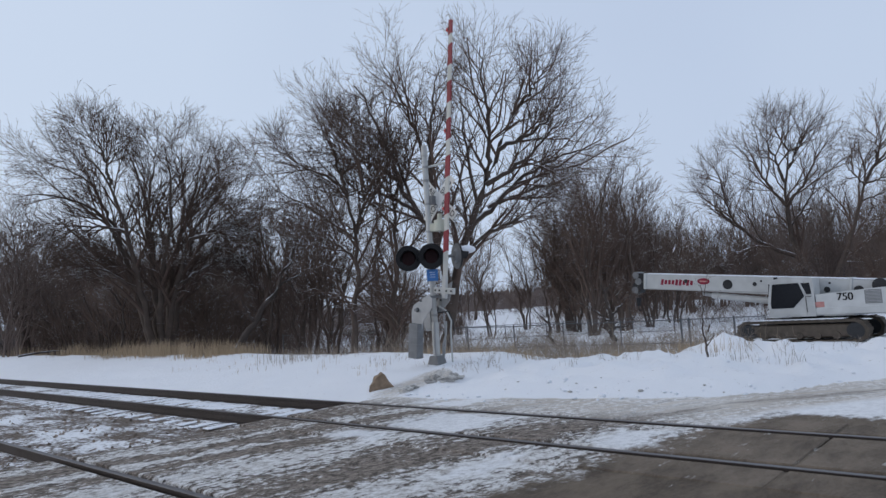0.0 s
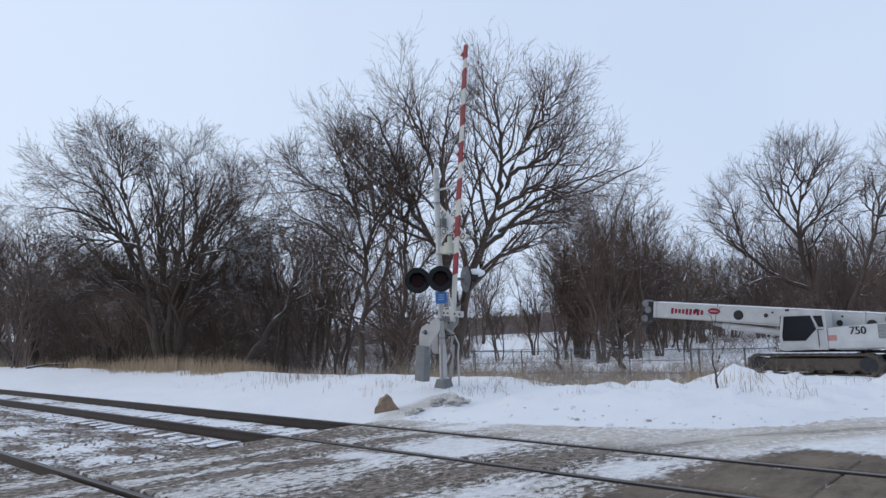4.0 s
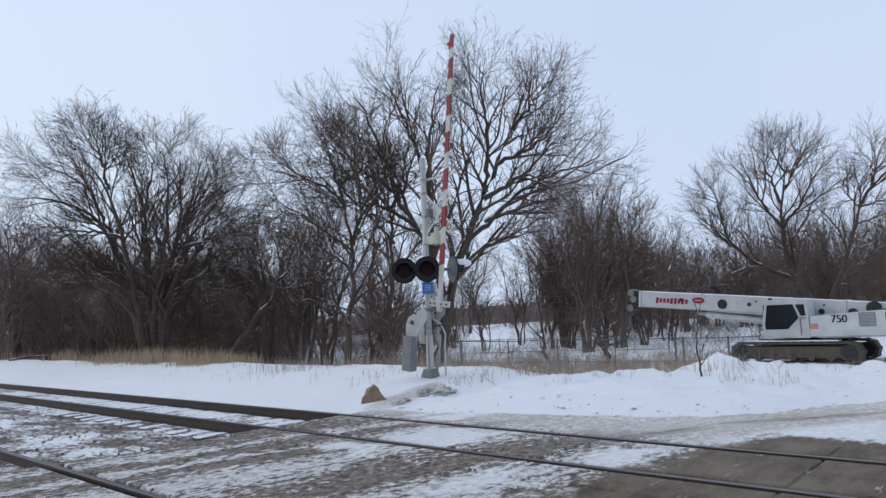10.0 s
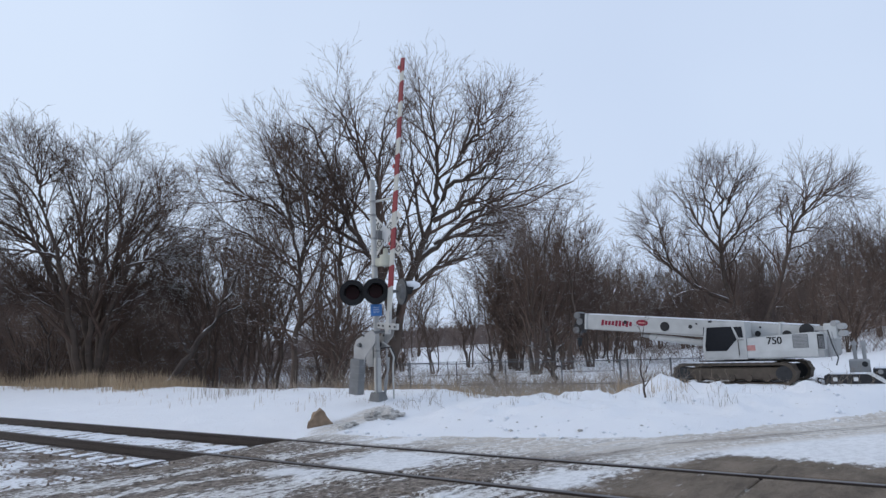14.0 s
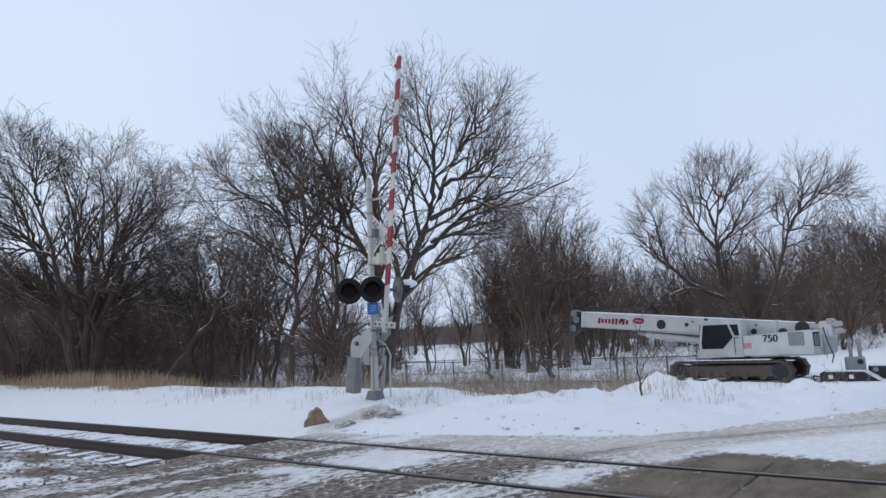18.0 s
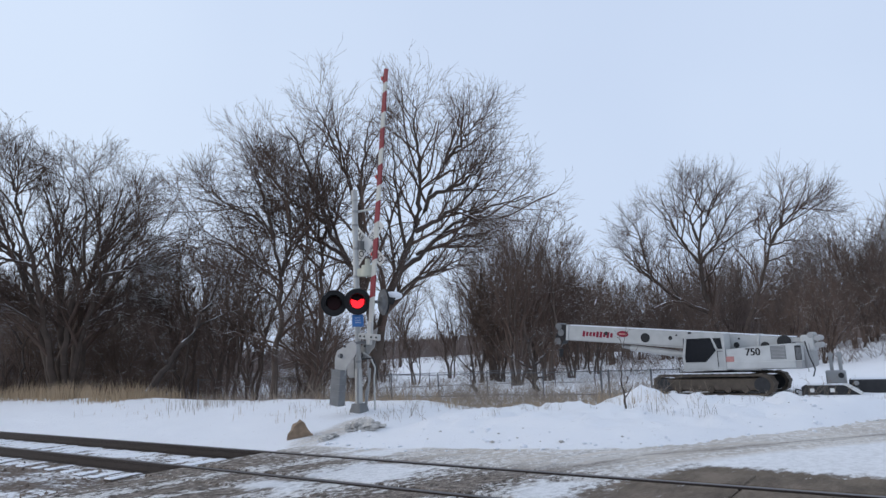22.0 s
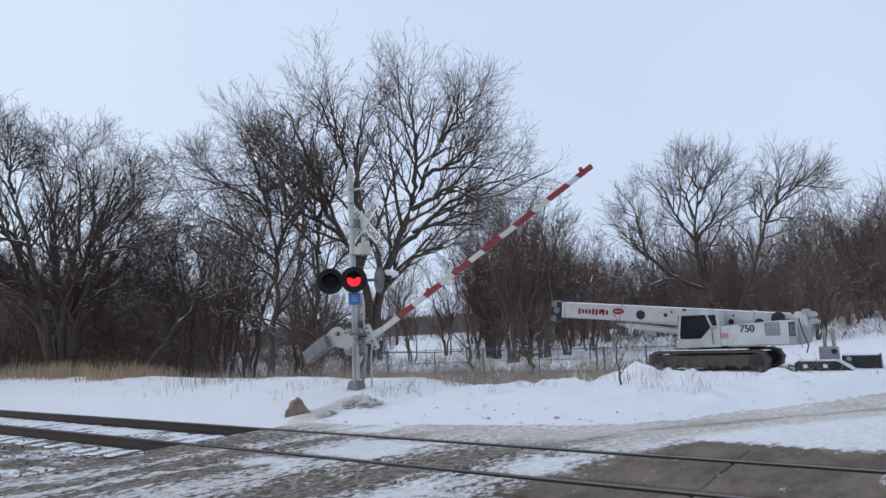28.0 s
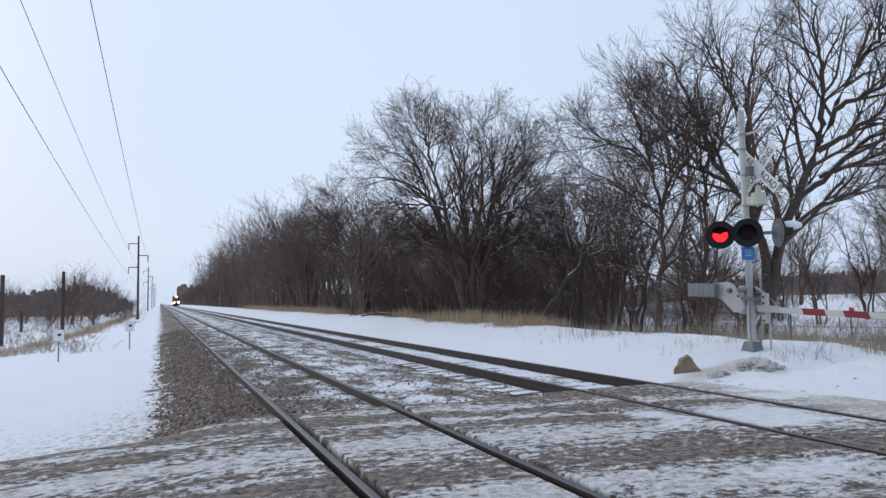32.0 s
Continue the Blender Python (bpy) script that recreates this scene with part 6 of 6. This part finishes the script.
for xx in (-0.13, 0.22):
    up = part("upright", box(0.15, 0.16, 0.78, (xx, 0, 1.25), bevel=0.03), M_CRANE_GREY, block)
    part("lug", rod((xx, -0.1, 1.62), (xx, 0.1, 1.62), 0.12, n=12), M_CRANE_GREY, up)
part("dark_port", rod((0.2, -0.36, 0.72), (0.2, -0.34, 0.72), 0.12, n=14), M_DARKSTEEL, block)
slab = set_down(85.9, 35.2, "counterweight_slab", "dark counterweight slab dusted with snow", "counterweight")
part("slab", box(1.45, 1.1, 0.62, (0, 0, 0.25), bevel=0.05), M_DARKSTEEL, slab)
part("end_plate", box(0.06, 1.14, 0.66, (0.74, 0, 0.27), bevel=0.015), M_GALV_DARK, slab)
part("lifting_lug", rod((-0.45, -0.60, 0.42), (-0.45, -0.52, 0.42), 0.10, n=14), M_GALV, slab)
part("lifting_lug", rod((-0.45, -0.60, 0.14), (-0.45, -0.52, 0.14), 0.09, n=14), M_GALV, slab)
part("slab_snow", box(1.3, 1.0, 0.05, (0, 0, 0.57), bevel=0.02), M_SNOW, slab, "snow on the slab")

# ---- chain-link fence beyond the bank ----
def chain_fence(F, label, stouts=(), tall=1.2, gauge=0.0022, step=0.16):
    fence = thing("chain_link_fence", label=label, category="fence", group="field fences")
    mesh_wire = bmesh.new()
    for k, (x, y) in enumerate(F):
        z = on_ground(x, y)
        stout = k in stouts
        pst = part("post", rod((x, y, z - 0.1), (x + random.uniform(-0.03, 0.03), y, z + tall), 0.045 if stout else 0.028, n=8), M_FENCE, fence)
        part("post_cap", rod((x, y, z + tall), (x, y, z + tall + 0.05), 0.05 if stout else 0.034, 0.015, 8), M_FENCE, pst)
        if k:
            px, py = F[k - 1]
            pz = on_ground(px, py)
            part("top_rail", rod((px, py, pz + tall - 0.03), (x, y, z + tall - 0.03), 0.02, n=6), M_FENCE, fence)
            part("bottom_rail", rod((px, py, pz + 0.28), (x, y, z + 0.28), 0.016, n=6), M_FENCE, fence)
            L = math.hypot(x - px, y - py)
            n = int(L / step)
            for i in range(-6, n + 1):
                for sgn in (1, -1):
                    a = i / n if sgn > 0 else (i + 6) / n
                    b = (i + 6) / n if sgn > 0 else i / n
                    h0, h1 = 0.08, tall - 0.06
                    def cl(a, b):
                        lo, hi = (a, b)
                        ta = min(max(lo, 0), 1)
                        tb = min(max(hi, 0), 1)
                        fa = (ta - lo) / (hi - lo)
                        fb = (tb - lo) / (hi - lo)
                        return ta, tb, fa, fb
                    ta, tb, fa, fb = cl(a, b)
                    if abs(fb - fa) > 0.05:
                        p = Vector((px + (x - px) * ta, py + (y - py) * ta, pz + (z - pz) * ta + h0 + (h1 - h0) * fa))
                        q = Vector((px + (x - px) * tb, py + (y - py) * tb, pz + (z - pz) * tb + h0 + (h1 - h0) * fb))
                        rod(p, q, gauge, n=3, bm=mesh_wire, caps=False)
    tagged(part("wire_mesh", mesh_wire, M_FENCE, fence, "thin diamond wire mesh"), kind="stuff")
    return fence


chain_fence([polar(az, d) for az, d in ((34.5, 33), (38.5, 31.5), (42.2, 30.5), (46.0, 29.7), (49.8, 29.2), (53.7, 28.8), (57.8, 28.4), (62.4, 28.1), (67.1, 28.0), (67.7, 28.2), (71.0, 32.0), (73.2, 35.6))], "low grey chain-link fence standing in snow", (8, 9, 10))
chain_fence([polar(az, d) for az, d in ((40.0, 50), (43.2, 48.5), (46.4, 47.3), (49.7, 46.4), (53.0, 45.6), (56.4, 45.0), (59.8, 44.4), (63.4, 43.4), (66.6, 42.4))], "farther chain-link fence across the snowy field", (), 1.15, 0.003, 0.3)

# ---- poles, wires and posts along the west side ----
def utility_pole(x, y, h, label):
    z = on_ground(x, y)
    t = thing("utility_pole", (x, y, z), label=label, category="utility pole", group="utility poles")
    part("pole", rod((0, 0, -0.3), (0.0, 0, h), 0.17, 0.11, 10), M_POLE, t)
    for zz, sgn in ((h - 1.1, -1), (h - 2.7, 1), (h - 4.3, -1)):
        arm = part("crossarm", box(1.25, 0.09, 0.11, (sgn * 0.6, 0, zz), bevel=0.01), M_POLE, t)
        part("insulator", rod((sgn * 1.2, 0, zz - 0.85), (sgn * 1.2, 0, zz - 0.05), 0.06, n=8), M_GALV_DARK, arm, "hanging insulator string")
    return [(x + sgn * 1.2, y, z + zz - 0.85) for zz, sgn in ((h - 1.1, -1), (h - 2.7, 1), (h - 4.3, -1))]


ends = [utility_pole(x, y, h, "tall brown utility pole with staggered crossarms") for x, y, h in
        ((-3.2, -8, 15.6), (-2.76, 100, 11.3), (-3.1, 204, 12.2), (-3.1, 304, 12.6), (-3.2, 406, 12.6), (-3.2, 508, 12.6))]
def sag_wire(a, b, sag=0.8):
    pts = []
    for i in range(25):
        f = i / 24
        pts.append((a[0] + (b[0] - a[0]) * f, a[1] + (b[1] - a[1]) * f, a[2] + (b[2] - a[2]) * f - 4 * sag * f * (1 - f)))
    v, q = tubes(np.array([pts]), np.full((1, 25), 0.014), 5)
    return tagged(mesh_arrays("overhead_wire", v, q, M_WIRE), "thin dark overhead line between poles", "overhead wire", "overhead wires")


for p, q in zip(ends, ends[1:]):
    for a, b in zip(p, q):
        sag_wire(a, b)
for az, d, h in ((-6.62, 62, 5.1), (-10.4, 50, 4.4), (-9.2, 75, 2.0)):
    x, y = polar(az, d)
    ob = part("wooden_post", rod((0, 0, -0.2), (0, 0, h), 0.14, 0.125, 10), M_POLE)
    ob.location = (x, y, on_ground(x, y))
    tagged(ob, "dark cut-off wooden post in snow", "post", "cut-off posts")
for az, d in ((-6.85, 30.5), (-2.12, 33.0)):
    x, y = polar(az, d)
    z = on_ground(x, y)
    sg = thing("trackside_sign", (x, y, z), -az, label="small white square sign on a thin post", category="sign", group="trackside signs")
    part("post", box(0.05, 0.05, 1.35, (0, 0, 0.55)), M_GALV_DARK, sg)
    pl = part("plate", box(0.36, 0.012, 0.44, (0, -0.035, 1.02), bevel=0.004), M_SIGNWHITE, sg)
    part("dark_mark", box(0.13, 0.004, 0.09, (0.02, -0.044, 1.05)), M_INK, pl)

# ---- distant locomotive ----
loco = thing("locomotive", (6.865, 335, 0), label="approaching dark locomotive with bright headlights", category="locomotive")
part("body", box(3.0, 16, 2.5, (0, 9.5, 2.6), bevel=0.1), M_LOCO, loco)
part("cab", box(3.1, 2.6, 3.4, (0, 3.2, 2.9), bevel=0.15), M_LOCO, loco)
part("nose", box(2.2, 1.8, 2.2, (0, 1.1, 2.3), bevel=0.15), M_LOCO, loco)
part("pilot", prism([(-1.4, 0.15), (1.4, 0.15), (1.4, 1.2), (-1.4, 1.2)], 0.3, "y", (0, 0.1, 0)), M_DARKSTEEL, loco)
part("underframe", box(2.9, 18.5, 0.4, (0, 9.3, 1.2)), M_DARKSTEEL, loco)
for yy in (2.6, 4.4, 6.2, 13, 14.8, 16.6):
    part("wheelset", rod((-0.8, yy, 0.52), (0.8, yy, 0.52), 0.51, n=20), M_DARKSTEEL, loco)
for xx in (-0.55, 0.55):
    part("windscreen", box(0.8, 0.04, 0.6, (xx, 1.88, 3.85)), M_GLASS, loco)
# real headlights, discs drawn oversize so their glow takes in the glare
for xx, zz, rr in ((-0.22, 4.35, 0.24), (0.22, 4.35, 0.24), (-1.0, 1.65, 0.3), (1.0, 1.65, 0.3)):
    yy = 1.86 if zz > 3 else -0.08
    part("headlight", rod((xx, yy, zz), (xx, yy - 0.08, zz), rr, n=16), M_HEADLIGHT, loco, "bright warm headlight")
GATE_ROWS = [(0, 83.4), (24.75, 83.4), (25.0, 81.4), (25.2, 77.5), (25.4, 72.0), (25.5, 68.3), (27.5, 35.4), (27.7, 32.6), (28.0, 28.4), (28.3, 24.7), (28.6, 20.5), (29.0, 16.2),
             (29.3, 12.6), (29.6, 9.5), (29.9, 6.6), (30.2, 3.2), (30.4, 1.4), (30.6, -0.1), (30.9, -1.6), (31.1, -2.2), (32, -2.2)]


def motions():
    """All that moves: the gate, the flashing lamps and the train."""
    walk(gate, [(t, pose(*PIV, -a, 0, 0)) for t, a in GATE_ROWS])
    walk(loco, [(0, pose(6.865, 335 + 32 * 14, 0)), (32, pose(6.865, 335, 0))])
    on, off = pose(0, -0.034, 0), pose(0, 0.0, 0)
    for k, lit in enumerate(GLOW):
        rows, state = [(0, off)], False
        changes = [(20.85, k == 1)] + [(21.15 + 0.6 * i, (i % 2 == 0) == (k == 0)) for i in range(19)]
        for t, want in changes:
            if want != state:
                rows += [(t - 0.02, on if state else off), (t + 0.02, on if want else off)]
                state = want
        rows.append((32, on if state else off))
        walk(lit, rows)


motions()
